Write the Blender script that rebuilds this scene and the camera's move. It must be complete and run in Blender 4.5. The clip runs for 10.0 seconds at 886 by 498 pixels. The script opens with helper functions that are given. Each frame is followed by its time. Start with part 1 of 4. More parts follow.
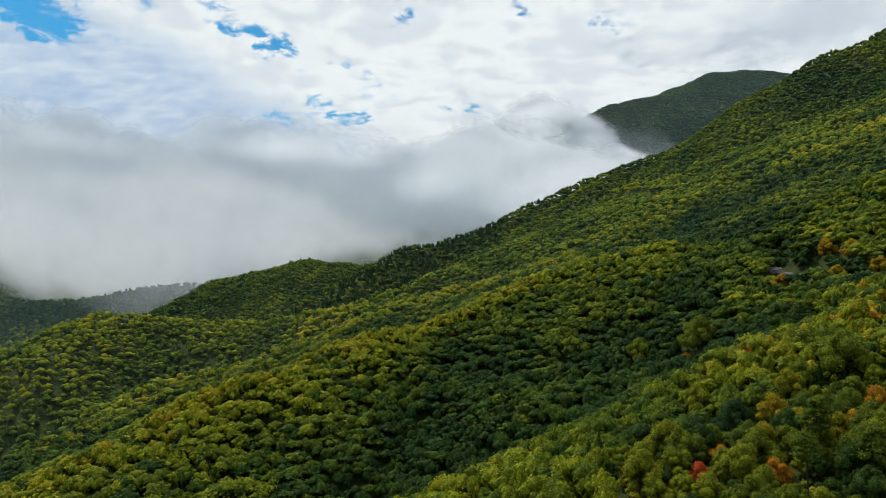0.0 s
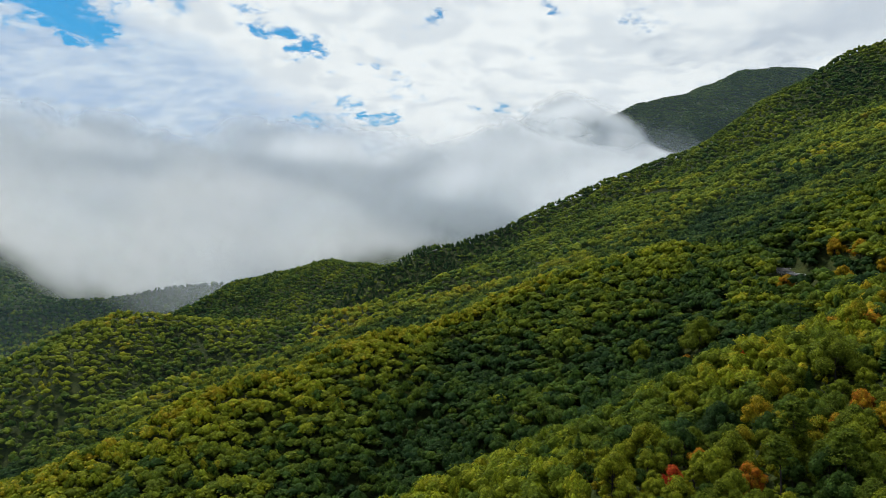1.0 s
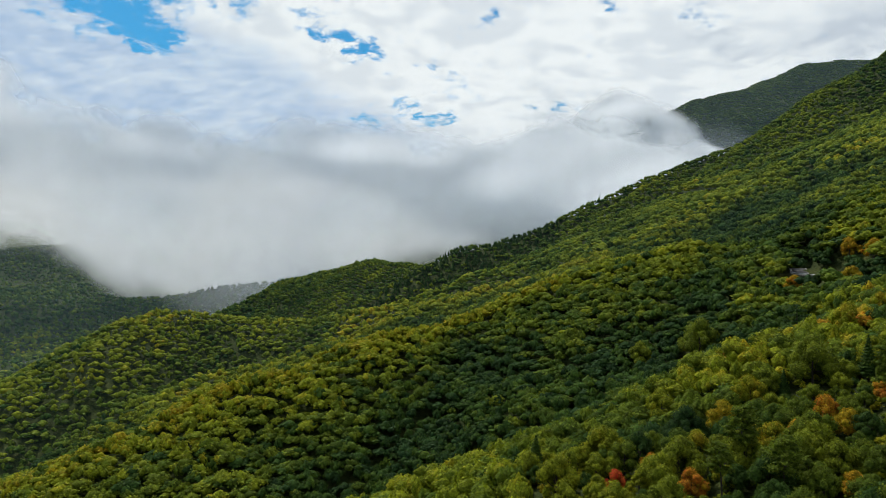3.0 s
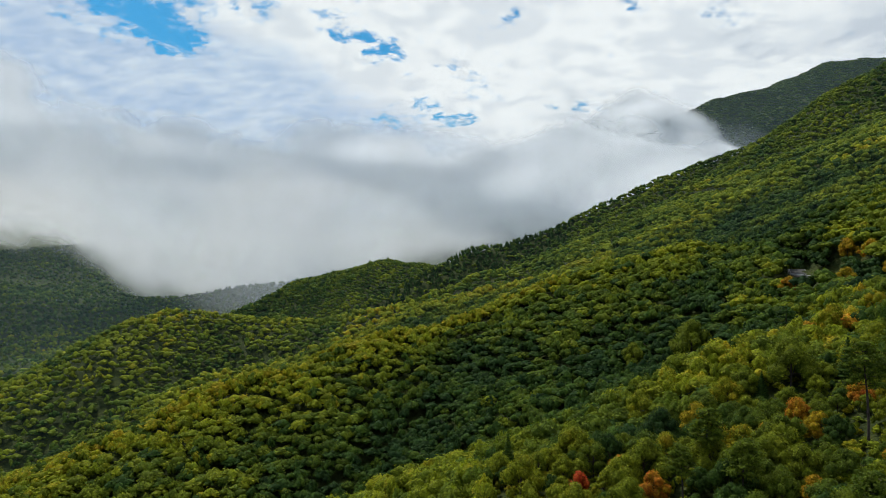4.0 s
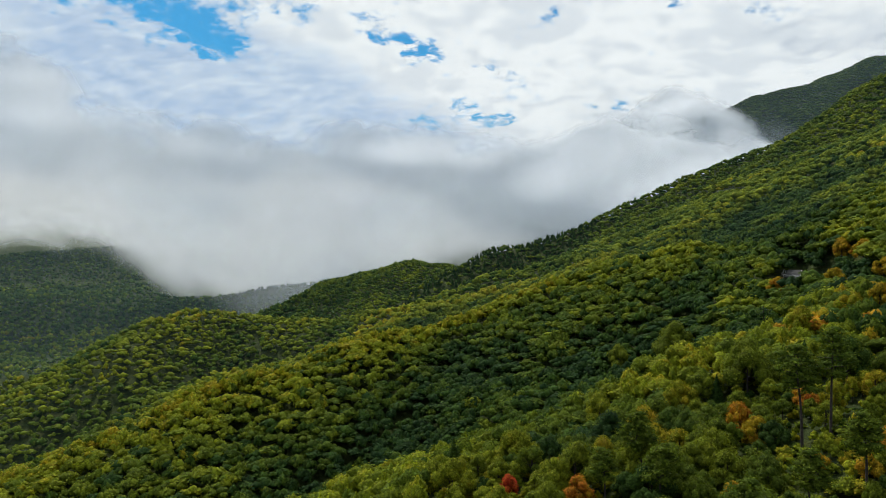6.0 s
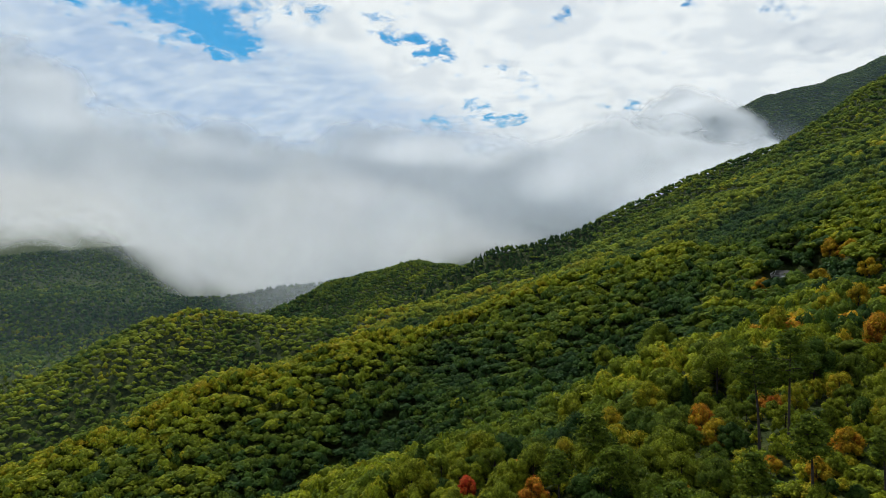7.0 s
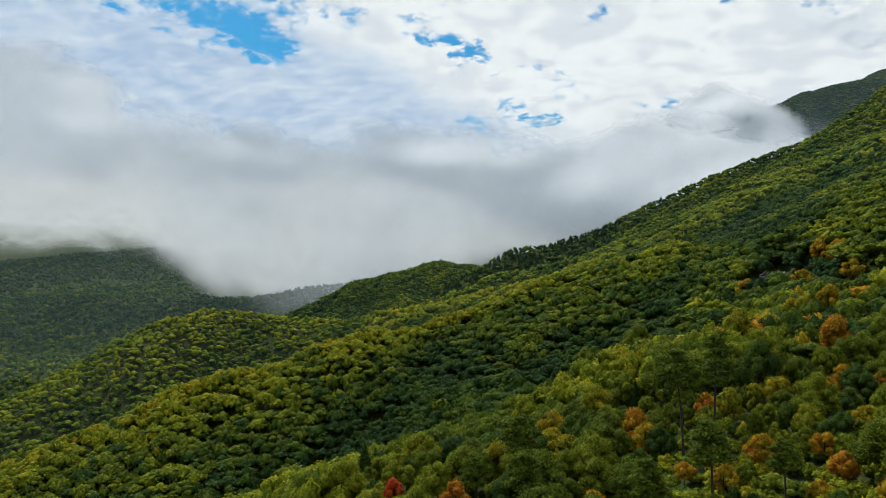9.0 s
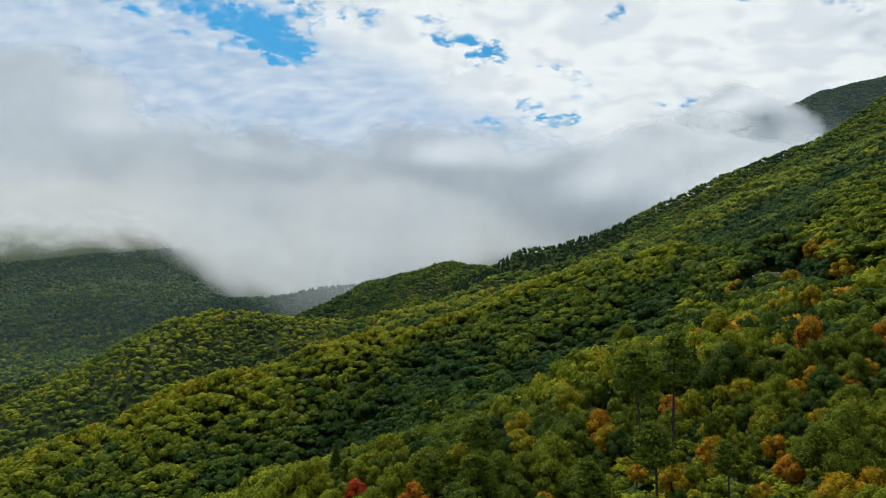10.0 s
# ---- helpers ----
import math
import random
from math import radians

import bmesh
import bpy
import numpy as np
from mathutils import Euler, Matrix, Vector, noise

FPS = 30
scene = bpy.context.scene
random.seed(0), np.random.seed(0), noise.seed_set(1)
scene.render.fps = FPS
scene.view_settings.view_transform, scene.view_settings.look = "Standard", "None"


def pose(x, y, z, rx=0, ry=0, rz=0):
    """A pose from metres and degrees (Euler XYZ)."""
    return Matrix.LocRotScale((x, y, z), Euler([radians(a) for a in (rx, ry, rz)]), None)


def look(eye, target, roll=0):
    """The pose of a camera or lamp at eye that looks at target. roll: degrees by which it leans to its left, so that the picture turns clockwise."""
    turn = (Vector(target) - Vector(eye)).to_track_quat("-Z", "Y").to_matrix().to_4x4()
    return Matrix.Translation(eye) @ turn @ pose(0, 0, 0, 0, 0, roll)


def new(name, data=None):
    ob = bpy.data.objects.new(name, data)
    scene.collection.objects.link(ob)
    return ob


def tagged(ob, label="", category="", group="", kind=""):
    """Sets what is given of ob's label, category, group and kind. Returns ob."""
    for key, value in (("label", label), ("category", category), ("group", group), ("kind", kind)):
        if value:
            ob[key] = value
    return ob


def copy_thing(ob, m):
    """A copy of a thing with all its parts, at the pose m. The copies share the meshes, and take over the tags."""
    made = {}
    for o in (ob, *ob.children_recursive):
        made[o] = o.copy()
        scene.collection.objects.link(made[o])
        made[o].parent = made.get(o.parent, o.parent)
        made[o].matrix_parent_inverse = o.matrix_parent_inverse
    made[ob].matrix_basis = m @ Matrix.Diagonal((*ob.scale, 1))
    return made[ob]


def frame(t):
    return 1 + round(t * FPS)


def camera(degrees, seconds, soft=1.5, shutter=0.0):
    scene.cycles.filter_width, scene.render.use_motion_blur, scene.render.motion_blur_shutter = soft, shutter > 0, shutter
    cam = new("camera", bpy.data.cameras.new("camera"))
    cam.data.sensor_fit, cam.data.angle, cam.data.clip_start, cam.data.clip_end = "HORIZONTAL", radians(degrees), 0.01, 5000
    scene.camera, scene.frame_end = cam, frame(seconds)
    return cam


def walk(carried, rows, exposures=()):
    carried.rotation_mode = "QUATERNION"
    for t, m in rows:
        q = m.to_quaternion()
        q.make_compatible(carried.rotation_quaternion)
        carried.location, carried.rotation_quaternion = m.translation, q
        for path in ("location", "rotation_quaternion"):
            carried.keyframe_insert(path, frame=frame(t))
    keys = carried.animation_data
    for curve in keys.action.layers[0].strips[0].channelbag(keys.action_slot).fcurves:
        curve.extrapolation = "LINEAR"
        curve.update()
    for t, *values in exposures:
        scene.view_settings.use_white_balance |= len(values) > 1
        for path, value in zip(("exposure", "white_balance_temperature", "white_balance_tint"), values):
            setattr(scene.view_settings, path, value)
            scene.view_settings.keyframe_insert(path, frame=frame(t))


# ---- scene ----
cam = camera(61.8, 10.0, soft=0.4)
PATH = [
    (0, pose(-15.45, 0.13, 0, 89.28, -0.11, -3.40)),
    (0.5, pose(-10.25, 0.03, 0, 89.28, -0.12, -2.25)),
    (1, pose(-5.09, -0.01, 0, 89.28, -0.10, -1.12)),
    (1.5, pose(0.00, 0.00, 0, 89.27, -0.07, 0.00)),
    (2, pose(5.03, 0.08, 0, 89.27, -0.00, 1.12)),
    (2.5, pose(9.98, 0.24, 0, 89.27, 0.02, 2.25)),
    (4, pose(24.40, 1.22, 0, 89.30, -0.07, 4.78)),
    (4.5, pose(29.06, 1.71, 0, 89.31, -0.03, 5.56)),
    (5, pose(33.64, 2.30, 0, 89.33, -0.00, 6.39)),
    (5.5, pose(38.16, 2.97, 0, 89.34, 0.03, 7.17)),
    (7, pose(51.40, 5.42, 0, 89.36, 0.02, 8.68)),
    (7.5, pose(55.74, 6.37, 0, 89.38, 0.04, 9.28)),
    (8, pose(60.07, 7.36, 0, 89.39, 0.04, 10.00)),
    (8.5, pose(64.39, 8.38, 0, 89.41, 0.06, 10.71)),
    (9, pose(68.74, 9.42, 0, 89.42, 0.10, 11.39)),
    (9.5, pose(73.11, 10.47, 0, 89.45, 0.12, 12.04)),
    (10, pose(77.55, 11.51, 0, 89.46, 0.16, 12.74)),
]
walk(cam, PATH)

# ---- light: bright broken overcast, soft sun ahead and high ----
EXPOSURE = 0.0
scene.view_settings.exposure = EXPOSURE
SUN_AZ, SUN_EL = radians(-38), radians(54)
sun = new("sun", bpy.data.lights.new("sun", "SUN"))
sun.data.energy, sun.data.angle, sun.data.color = 4.2, radians(8), (1.0, 0.95, 0.86)
sun_dir = Vector((math.sin(SUN_AZ) * math.cos(SUN_EL), math.cos(SUN_AZ) * math.cos(SUN_EL), math.sin(SUN_EL)))
sun.matrix_world = look((0, 0, 300), Vector((0, 0, 300)) - sun_dir)


class Nodes:
    """Short hand for building node trees."""

    def __init__(self, tree):
        self.tree = tree
        tree.nodes.clear()

    def add(self, kind, **values):
        n = self.tree.nodes.new(kind)
        for k, v in values.items():
            setattr(n, k, v)
        return n

    def link(self, a, b):
        self.tree.links.new(a, b)

    def put(self, socket, value):
        if isinstance(value, bpy.types.NodeSocket):
            self.link(value, socket)
        else:
            socket.default_value = value

    def math(self, op, a, b=0.0, c=0.0, clamp=False):
        n = self.add("ShaderNodeMath", operation=op, use_clamp=clamp)
        for s, v in zip(n.inputs, (a, b, c)):
            self.put(s, v)
        return n.outputs[0]

    def ramp(self, value, lo, hi, a=0.0, b=1.0):
        n = self.add("ShaderNodeMapRange", interpolation_type="SMOOTHERSTEP")
        for s, v in zip(n.inputs, (value, lo, hi, a, b)):
            self.put(s, v)
        return n.outputs[0]

    def mix(self, fac, a, b, blend="MIX"):
        n = self.add("ShaderNodeMix", data_type="RGBA", blend_type=blend)
        for s, v in ((n.inputs[0], fac), (n.inputs[6], a), (n.inputs[7], b)):
            self.put(s, v)
        return n.outputs[2]

    def noise(self, vector, scale, detail=4.0, rough=0.5, distort=0.0):
        n = self.add("ShaderNodeTexNoise")
        if vector is not None:
            self.link(vector, n.inputs["Vector"])
        for k, v in (("Scale", scale), ("Detail", detail), ("Roughness", rough), ("Distortion", distort)):
            n.inputs[k].default_value = v
        return n.outputs[0]

    def colours(self, value, stops):
        n = self.add("ShaderNodeValToRGB")
        e = n.color_ramp.elements
        while len(e) < len(stops):
            e.new(0.5)
        for s, (p, c) in zip(e, stops):
            s.position, s.color = p, (*c, 1)
        self.put(n.inputs[0], value)
        return n.outputs[0]


def build_world():
    world = bpy.data.worlds.new("sky")
    scene.world = world
    world.use_nodes = True
    k = Nodes(world.node_tree)
    way = k.add("ShaderNodeTexCoord").outputs["Generated"]
    sep = k.add("ShaderNodeSeparateXYZ")
    k.link(way, sep.inputs[0])
    x, y, z = sep.outputs
    az = k.math("MULTIPLY", k.math("ARCTAN2", x, y), 57.3)
    el = k.math("MULTIPLY", k.math("ARCSINE", z), 57.3)
    sky = k.add("ShaderNodeTexSky", sky_type="NISHITA", sun_disc=False, sun_elevation=SUN_EL, sun_rotation=SUN_AZ)
    blue = k.mix(1.0, sky.outputs[0], (0.012, 0.066, 0.098, 1), "MULTIPLY")
    # cloud sheet seen in perspective
    deep = k.math("MAXIMUM", k.math("ADD", z, 0.28), 0.06)
    flat = k.add("ShaderNodeCombineXYZ")
    k.put(flat.inputs[0], k.math("DIVIDE", x, deep))
    k.put(flat.inputs[1], k.math("DIVIDE", y, deep))
    flat = flat.outputs[0]
    puff = k.noise(flat, 11.0, 9, 0.58, 0.25)
    broad = k.noise(flat, 3.4, 6, 0.55, 0.4)
    grain = k.noise(flat, 26.0, 8, 0.62, 0.2)
    # ragged outlines: the places of the patches wander with the noise
    drift = k.add("ShaderNodeSeparateColor")
    wander = k.add("ShaderNodeTexNoise")
    k.link(flat, wander.inputs["Vector"])
    for name, value in (("Scale", 13.0), ("Detail", 8.0), ("Roughness", 0.62), ("Distortion", 0.3)):
        wander.inputs[name].default_value = value
    k.link(wander.outputs[1], drift.inputs[0])
    azw = k.math("ADD", az, k.math("MULTIPLY", k.math("SUBTRACT", drift.outputs[0], 0.5), 9.0))
    elw = k.math("ADD", el, k.math("MULTIPLY", k.math("SUBTRACT", drift.outputs[1], 0.5), 5.0))

    def patches(places):
        """Soft spots of the sky: azimuth, elevation, half widths, slant, strength."""
        total = 0.0
        for u, v, su, sv, slant, gain in places:
            du = k.math("SUBTRACT", azw, u)
            dv = k.math("SUBTRACT", k.math("SUBTRACT", elw, v), k.math("MULTIPLY", du, slant))
            du, dv = k.math("DIVIDE", du, su), k.math("DIVIDE", dv, sv)
            q = k.math("ADD", k.math("MULTIPLY", du, du), k.math("MULTIPLY", dv, dv))
            total = k.math("ADD", total, k.math("MULTIPLY", k.math("EXPONENT", k.math("MULTIPLY", q, -1.0)), gain))
        return k.math("MINIMUM", total, 1.2)

    gaps = patches((
        (-28.4, 16.2, 5.2, 2.0, -0.32, 1.25), (-24.6, 14.6, 2.2, 0.9, -0.3, 0.9), (-35.6, 16.2, 1.3, 1.1, -0.3, 0.9),
        (-23.0, 17.0, 1.6, 0.9, 0.0, 0.8), (-18.8, 17.0, 1.4, 1.0, -0.3, 0.8), (-12.0, 15.5, 2.3, 0.75, -0.4, 0.9),
        (-9.3, 14.2, 1.4, 1.0, -0.4, 0.95), (-3.4, 12.9, 0.9, 0.6, 0.0, 0.5), (-5.0, 9.5, 1.7, 0.8, -0.5, 0.95),
        (-8.4, 8.9, 1.4, 0.6, 0.3, 0.8), (-12.2, 7.2, 2.6, 0.6, 0.15, 0.6), (-3.0, 9.5, 0.8, 0.6, 0.0, 0.8),
        (5.6, 10.2, 1.6, 0.5, -0.15, 0.85), (9.8, 17.4, 0.8, 1.2, 0.0, 0.8), (15.7, 16.2, 1.5, 1.0, 0.0, 0.7),
        (1.0, 16.9, 1.6, 0.7, 0.3, 0.75), (-1.0, 15.6, 1.6, 0.6, 0.3, 0.4), (-1.5, 11.4, 1.8, 1.0, -0.4, 0.35),
        (60, 45, 25, 12, 0.0, 0.9), (-100, 40, 30, 14, 0.0, 0.9), (150, 35, 30, 12, 0.0, 0.9)))
    mottle = k.math("ADD", k.math("MULTIPLY", k.math("SUBTRACT", puff, 0.5), 1.0), k.math("MULTIPLY", k.math("SUBTRACT", grain, 0.5), 2.3))
    open_sky = k.ramp(k.math("ADD", gaps, mottle), 0.12, 1.30)
    # a thin lavender sheet of cloud below a diagonal edge on one side, bright heaps elsewhere
    edge = k.math("SUBTRACT", k.math("MULTIPLY", k.math("ADD", az, 7.0), -0.42), k.math("SUBTRACT", el, 9.6))
    edge = k.math("ADD", edge, k.math("MULTIPLY", k.math("SUBTRACT", broad, 0.5), 7.0))
    edge = k.math("ADD", edge, k.math("MULTIPLY", k.math("SUBTRACT", puff, 0.5), 4.0))
    veil = k.ramp(edge, -1.8, 2.2)
    shade = k.ramp(k.math("ADD", broad, k.math("MULTIPLY", k.math("SUBTRACT", puff, 0.5), 1.5)), 0.30, 0.62)
    heaps = k.mix(shade, (0.74, 0.80, 0.85, 1), (0.90, 0.945, 0.96, 1))
    # rows of small flakes in the thin sheet
    turn = k.add("ShaderNodeMapping")
    k.link(flat, turn.inputs[0])
    turn.inputs["Rotation"].default_value = (0, 0, -0.5)
    turn.inputs["Scale"].default_value = (0.75, 1.35, 1.0)
    flake = k.noise(turn.outputs[0], 19.0, 6, 0.58, 0.6)
    scales = k.math("ADD", k.math("MULTIPLY", k.ramp(flake, 0.40, 0.64), 0.38), k.math("MULTIPLY", k.ramp(k.math("ADD", k.math("MULTIPLY", puff, 0.7), k.math("MULTIPLY", broad, 0.5)), 0.47, 0.74), 0.62))
    thin = k.mix(scales, (0.42, 0.555, 0.76, 1), (0.67, 0.77, 0.87, 1))
    cloud = k.mix(veil, heaps, thin)
    # slate streaks over the summit and grey undersides high up on one side
    streak = patches(((25.0, 13.4, 4.2, 0.8, 0.05, 0.9), (18.3, 13.0, 1.8, 0.45, 0.0, 0.7), (23.4, 11.6, 2.6, 0.4, 0.1, 0.7), (31.0, 15.0, 6.0, 2.0, 0.0, 0.8), (17.0, 14.6, 3.0, 0.4, 0.1, 0.6)))
    streak = k.math("MULTIPLY", k.math("MINIMUM", streak, 0.85), k.ramp(puff, 0.25, 0.55))
    cloud = k.mix(streak, cloud, (0.53, 0.60, 0.69, 1))
    out = k.mix(open_sky, cloud, blue)
    back = k.add("ShaderNodeBackground")
    k.link(out, back.inputs[0])
    back.inputs[1].default_value = 1.0
    k.link(back.outputs[0], k.add("ShaderNodeOutputWorld").inputs[0])


build_world()


# ---- materials ----
def material(name):
    m = bpy.data.materials.new(name)
    m.use_nodes = True
    return m, Nodes(m.node_tree)


LEAF_STOPS = [(0.0, (0.021, 0.050, 0.015)), (0.18, (0.042, 0.082, 0.012)), (0.40, (0.108, 0.144, 0.011)), (0.58, (0.200, 0.226, 0.011)), (0.75, (0.37, 0.240, 0.011)), (0.86, (0.40, 0.140, 0.014)), (1.0, (0.46, 0.048, 0.018))]


def leaf_material(name, own, low=0.62, spread=0.62, fine=True):
    """Leaves. The tree's tint, from green over yellow to red, is the object's colour or the tint stored with each tree."""
    m, k = material(name)
    if own:
        sep = k.add("ShaderNodeSeparateColor")
        k.link(k.add("ShaderNodeObjectInfo").outputs["Color"], sep.inputs[0])
        tint = sep.outputs[0]
    else:
        tint = k.add("ShaderNodeAttribute", attribute_name="tint").outputs["Fac"]
    geo = k.add("ShaderNodeNewGeometry")
    island = geo.outputs["Random Per Island"]
    patch = k.noise(geo.outputs["Position"], 0.45, 3)
    tint = k.math("ADD", tint, k.math("MULTIPLY", k.math("SUBTRACT", island, 0.5), 0.12))
    tint = k.math("ADD", tint, k.math("MULTIPLY", k.math("SUBTRACT", patch, 0.5), 0.22))
    colour = k.colours(tint, LEAF_STOPS)
    value = k.math("ADD", low, k.math("MULTIPLY", k.math("FRACT", k.math("MULTIPLY", island, 17.3)), spread))
    if fine:
        leafy = k.noise(geo.outputs["Position"], 2.3, 4, 0.6)
        value = k.math("MULTIPLY", value, k.ramp(leafy, 0.33, 0.67, 0.62, 1.36))
    colour = k.mix(1.0, colour, k.colours(k.math("MULTIPLY", value, 0.5), [(0.0, (0, 0, 0)), (1.0, (2, 2, 2))]), "MULTIPLY")
    b = k.add("ShaderNodeBsdfPrincipled")
    k.link(colour, b.inputs["Base Color"])
    b.inputs["Roughness"].default_value = 0.75
    b.inputs["Specular IOR Level"].default_value = 0.08
    if fine:
        lift = k.add("ShaderNodeBump")
        lift.inputs["Strength"].default_value, lift.inputs["Distance"].default_value = 0.7, 0.35
        k.link(leafy, lift.inputs["Height"])
        k.link(lift.outputs[0], b.inputs["Normal"])
    t = k.add("ShaderNodeBsdfTranslucent")
    k.link(k.mix(1.0, colour, (1.0, 1.05, 0.6, 1), "MULTIPLY"), t.inputs[0])
    mix = k.add("ShaderNodeMixShader")
    mix.inputs[0].default_value = 0.36
    k.link(b.outputs[0], mix.inputs[1])
    k.link(t.outputs[0], mix.inputs[2])
    k.link(mix.outputs[0], k.add("ShaderNodeOutputMaterial").inputs[0])
    return m


def rough_material(name, stops, scale, detail=6.0, bump=0.4, depth=0.1, rough=0.9):
    m, k = material(name)
    place = k.add("ShaderNodeNewGeometry").outputs["Position"]
    n = k.noise(place, scale, detail, 0.6, 0.2)
    b = k.add("ShaderNodeBsdfPrincipled")
    k.link(k.colours(n, stops), b.inputs["Base Color"])
    b.inputs["Roughness"].default_value = rough
    b.inputs["Specular IOR Level"].default_value = 0.2
    lift = k.add("ShaderNodeBump")
    lift.inputs["Strength"].default_value, lift.inputs["Distance"].default_value = bump, depth
    k.link(k.noise(place, scale * 6, 4), lift.inputs["Height"])
    k.link(lift.outputs[0], b.inputs["Normal"])
    k.link(b.outputs[0], k.add("ShaderNodeOutputMaterial").inputs[0])
    return m


def fog_material(name, base, top, strength, seed, soft, wisp):
    """A bank of cloud: white, see-through by drifting noise between a base and a top height."""
    m, k = material(name)
    place = k.add("ShaderNodeNewGeometry").outputs["Position"]
    sep = k.add("ShaderNodeSeparateXYZ")
    k.link(place, sep.inputs[0])
    x, y, z = sep.outputs
    moved = k.add("ShaderNodeVectorMath", operation="ADD")
    k.link(place, moved.inputs[0])
    moved.inputs[1].default_value = (seed * 731, seed * 317, seed * 113)
    big = k.noise(moved.outputs[0], 0.0030, 3, 0.5, 0.25)
    small = k.noise(moved.outputs[0], 0.0085, 6 if wisp < 1 else 3, 0.55, 0.15)
    # heaps with rounded tops
    fold = k.math("SUBTRACT", 1.0, k.math("POWER", k.math("ABSOLUTE", k.math("SUBTRACT", k.math("MULTIPLY", small, 4.0), 2.0)), 2.0))
    wave = k.math("ADD", k.math("MULTIPLY", k.math("SUBTRACT", big, 0.5), 190.0), k.math("MULTIPLY", k.math("SUBTRACT", small, 0.5), 120.0))
    ratio = k.math("DIVIDE", k.math("SUBTRACT", x, 30.0), y)
    height = k.math("ADD", z, wave)
    rise = k.ramp(ratio, -0.58, -0.78, 0.0, 150.0)
    rise = k.math("ADD", rise, k.math("MULTIPLY", k.ramp(ratio, 0.0, 0.08, 0.0, 60.0), k.ramp(ratio, 0.23, 0.155)))
    # the farthest bank climbs the flank of the summit
    climbs = top > 220
    if climbs:
        rise = k.math("ADD", rise, k.ramp(ratio, 0.03, 0.20, 0.0, 135.0))
    # the base hangs lower over the gap in the valley
    sag = k.math("MULTIPLY", k.math("EXPONENT", k.math("MULTIPLY", k.math("POWER", k.math("DIVIDE", k.math("ADD", ratio, 0.36), 0.15), 2.0), -1.0)), 125.0)
    lift = k.ramp(ratio, -0.50, -0.68, 0.0, 82.0)
    low = k.ramp(k.math("SUBTRACT", k.math("ADD", height, sag), lift), base - 60.0, base + 80.0)
    high = k.ramp(k.math("SUBTRACT", k.math("SUBTRACT", height, rise), k.math("MULTIPLY", fold, 26.0 if wisp < 1 else 0.0)), top + soft, top - soft)
    side = k.ramp(k.math("ADD", k.math("SUBTRACT", ratio, k.math("MULTIPLY", wave, 0.0004)), k.math("MULTIPLY", k.math("SUBTRACT", z, 215.0), 0.0003 if climbs else 0.0008)), 0.313, 0.288)
    cover = k.math("MULTIPLY", k.math("MULTIPLY", low, high), k.math("MULTIPLY", side, strength))
    if wisp > 1.0:
        cover = k.math("MULTIPLY", cover, k.ramp(k.noise(moved.outputs[0], 0.0055, 3, 0.5), 0.35, 0.62, 0.2, 1.0))
    cover = k.math("MAXIMUM", k.math("MINIMUM", cover, 0.995), 0.005)
    lump = k.add("ShaderNodeBump")
    lump.inputs["Strength"].default_value, lump.inputs["Distance"].default_value = 0.4, 1.0
    k.link(k.math("ADD", k.math("MULTIPLY", k.noise(moved.outputs[0], 0.0030, 1, 0.4), 170.0), k.math("MULTIPLY", k.noise(moved.outputs[0], 0.0075, 0.0, 0.4), 40.0)), lump.inputs["Height"])
    d = k.add("ShaderNodeBsdfDiffuse")
    t = k.add("ShaderNodeBsdfTranslucent")
    for n in (d, t):
        n.inputs[0].default_value = (0.87, 0.91, 0.97, 1)
    k.link(lump.outputs[0], d.inputs["Normal"])
    both = k.add("ShaderNodeMixShader")
    both.inputs[0].default_value = 0.33
    k.link(d.outputs[0], both.inputs[1])
    k.link(t.outputs[0], both.inputs[2])
    clear = k.add("ShaderNodeBsdfTransparent")
    mix = k.add("ShaderNodeMixShader")
    k.link(cover, mix.inputs[0])
    k.link(clear.outputs[0], mix.inputs[1])
    k.link(both.outputs[0], mix.inputs[2])
    k.link(mix.outputs[0], k.add("ShaderNodeOutputMaterial").inputs[0])
    return m


LEAF_OWN = leaf_material("leaf_single", True, 0.58, 0.62)
LEAF_MANY = leaf_material("leaf_forest", False, 0.71, 0.62)
# distant slopes brightened in the leaf colour: paler and more even farther off
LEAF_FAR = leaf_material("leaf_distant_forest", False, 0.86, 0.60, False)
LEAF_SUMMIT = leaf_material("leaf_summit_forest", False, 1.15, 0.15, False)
BARK = rough_material("bark", [(0.3, (0.018, 0.015, 0.012)), (0.7, (0.06, 0.048, 0.038))], 3.0)
SOIL = rough_material("forest_floor", [(0.25, (0.012, 0.020, 0.004)), (0.5, (0.028, 0.042, 0.007)), (0.75, (0.060, 0.064, 0.012))], 0.3, 10, 0.8, 1.5, 1.0)
ASPHALT = rough_material("asphalt", [(0.3, (0.055, 0.055, 0.057)), (0.7, (0.10, 0.10, 0.10))], 1.2, 8, 0.2, 0.02)
STEEL = rough_material("galvanised_steel", [(0.3, (0.36, 0.37, 0.38)), (0.7, (0.55, 0.56, 0.57))], 2.0, 4, 0.1, 0.01, 0.5)
PAINT = rough_material("white_paint", [(0.3, (0.6, 0.6, 0.58)), (0.7, (0.8, 0.8, 0.78))], 2.0, 4, 0.1, 0.01, 0.7)
TILE = rough_material("roof_tile", [(0.3, (0.20, 0.08, 0.05)), (0.7, (0.32, 0.15, 0.09))], 1.5, 4, 0.3, 0.05)
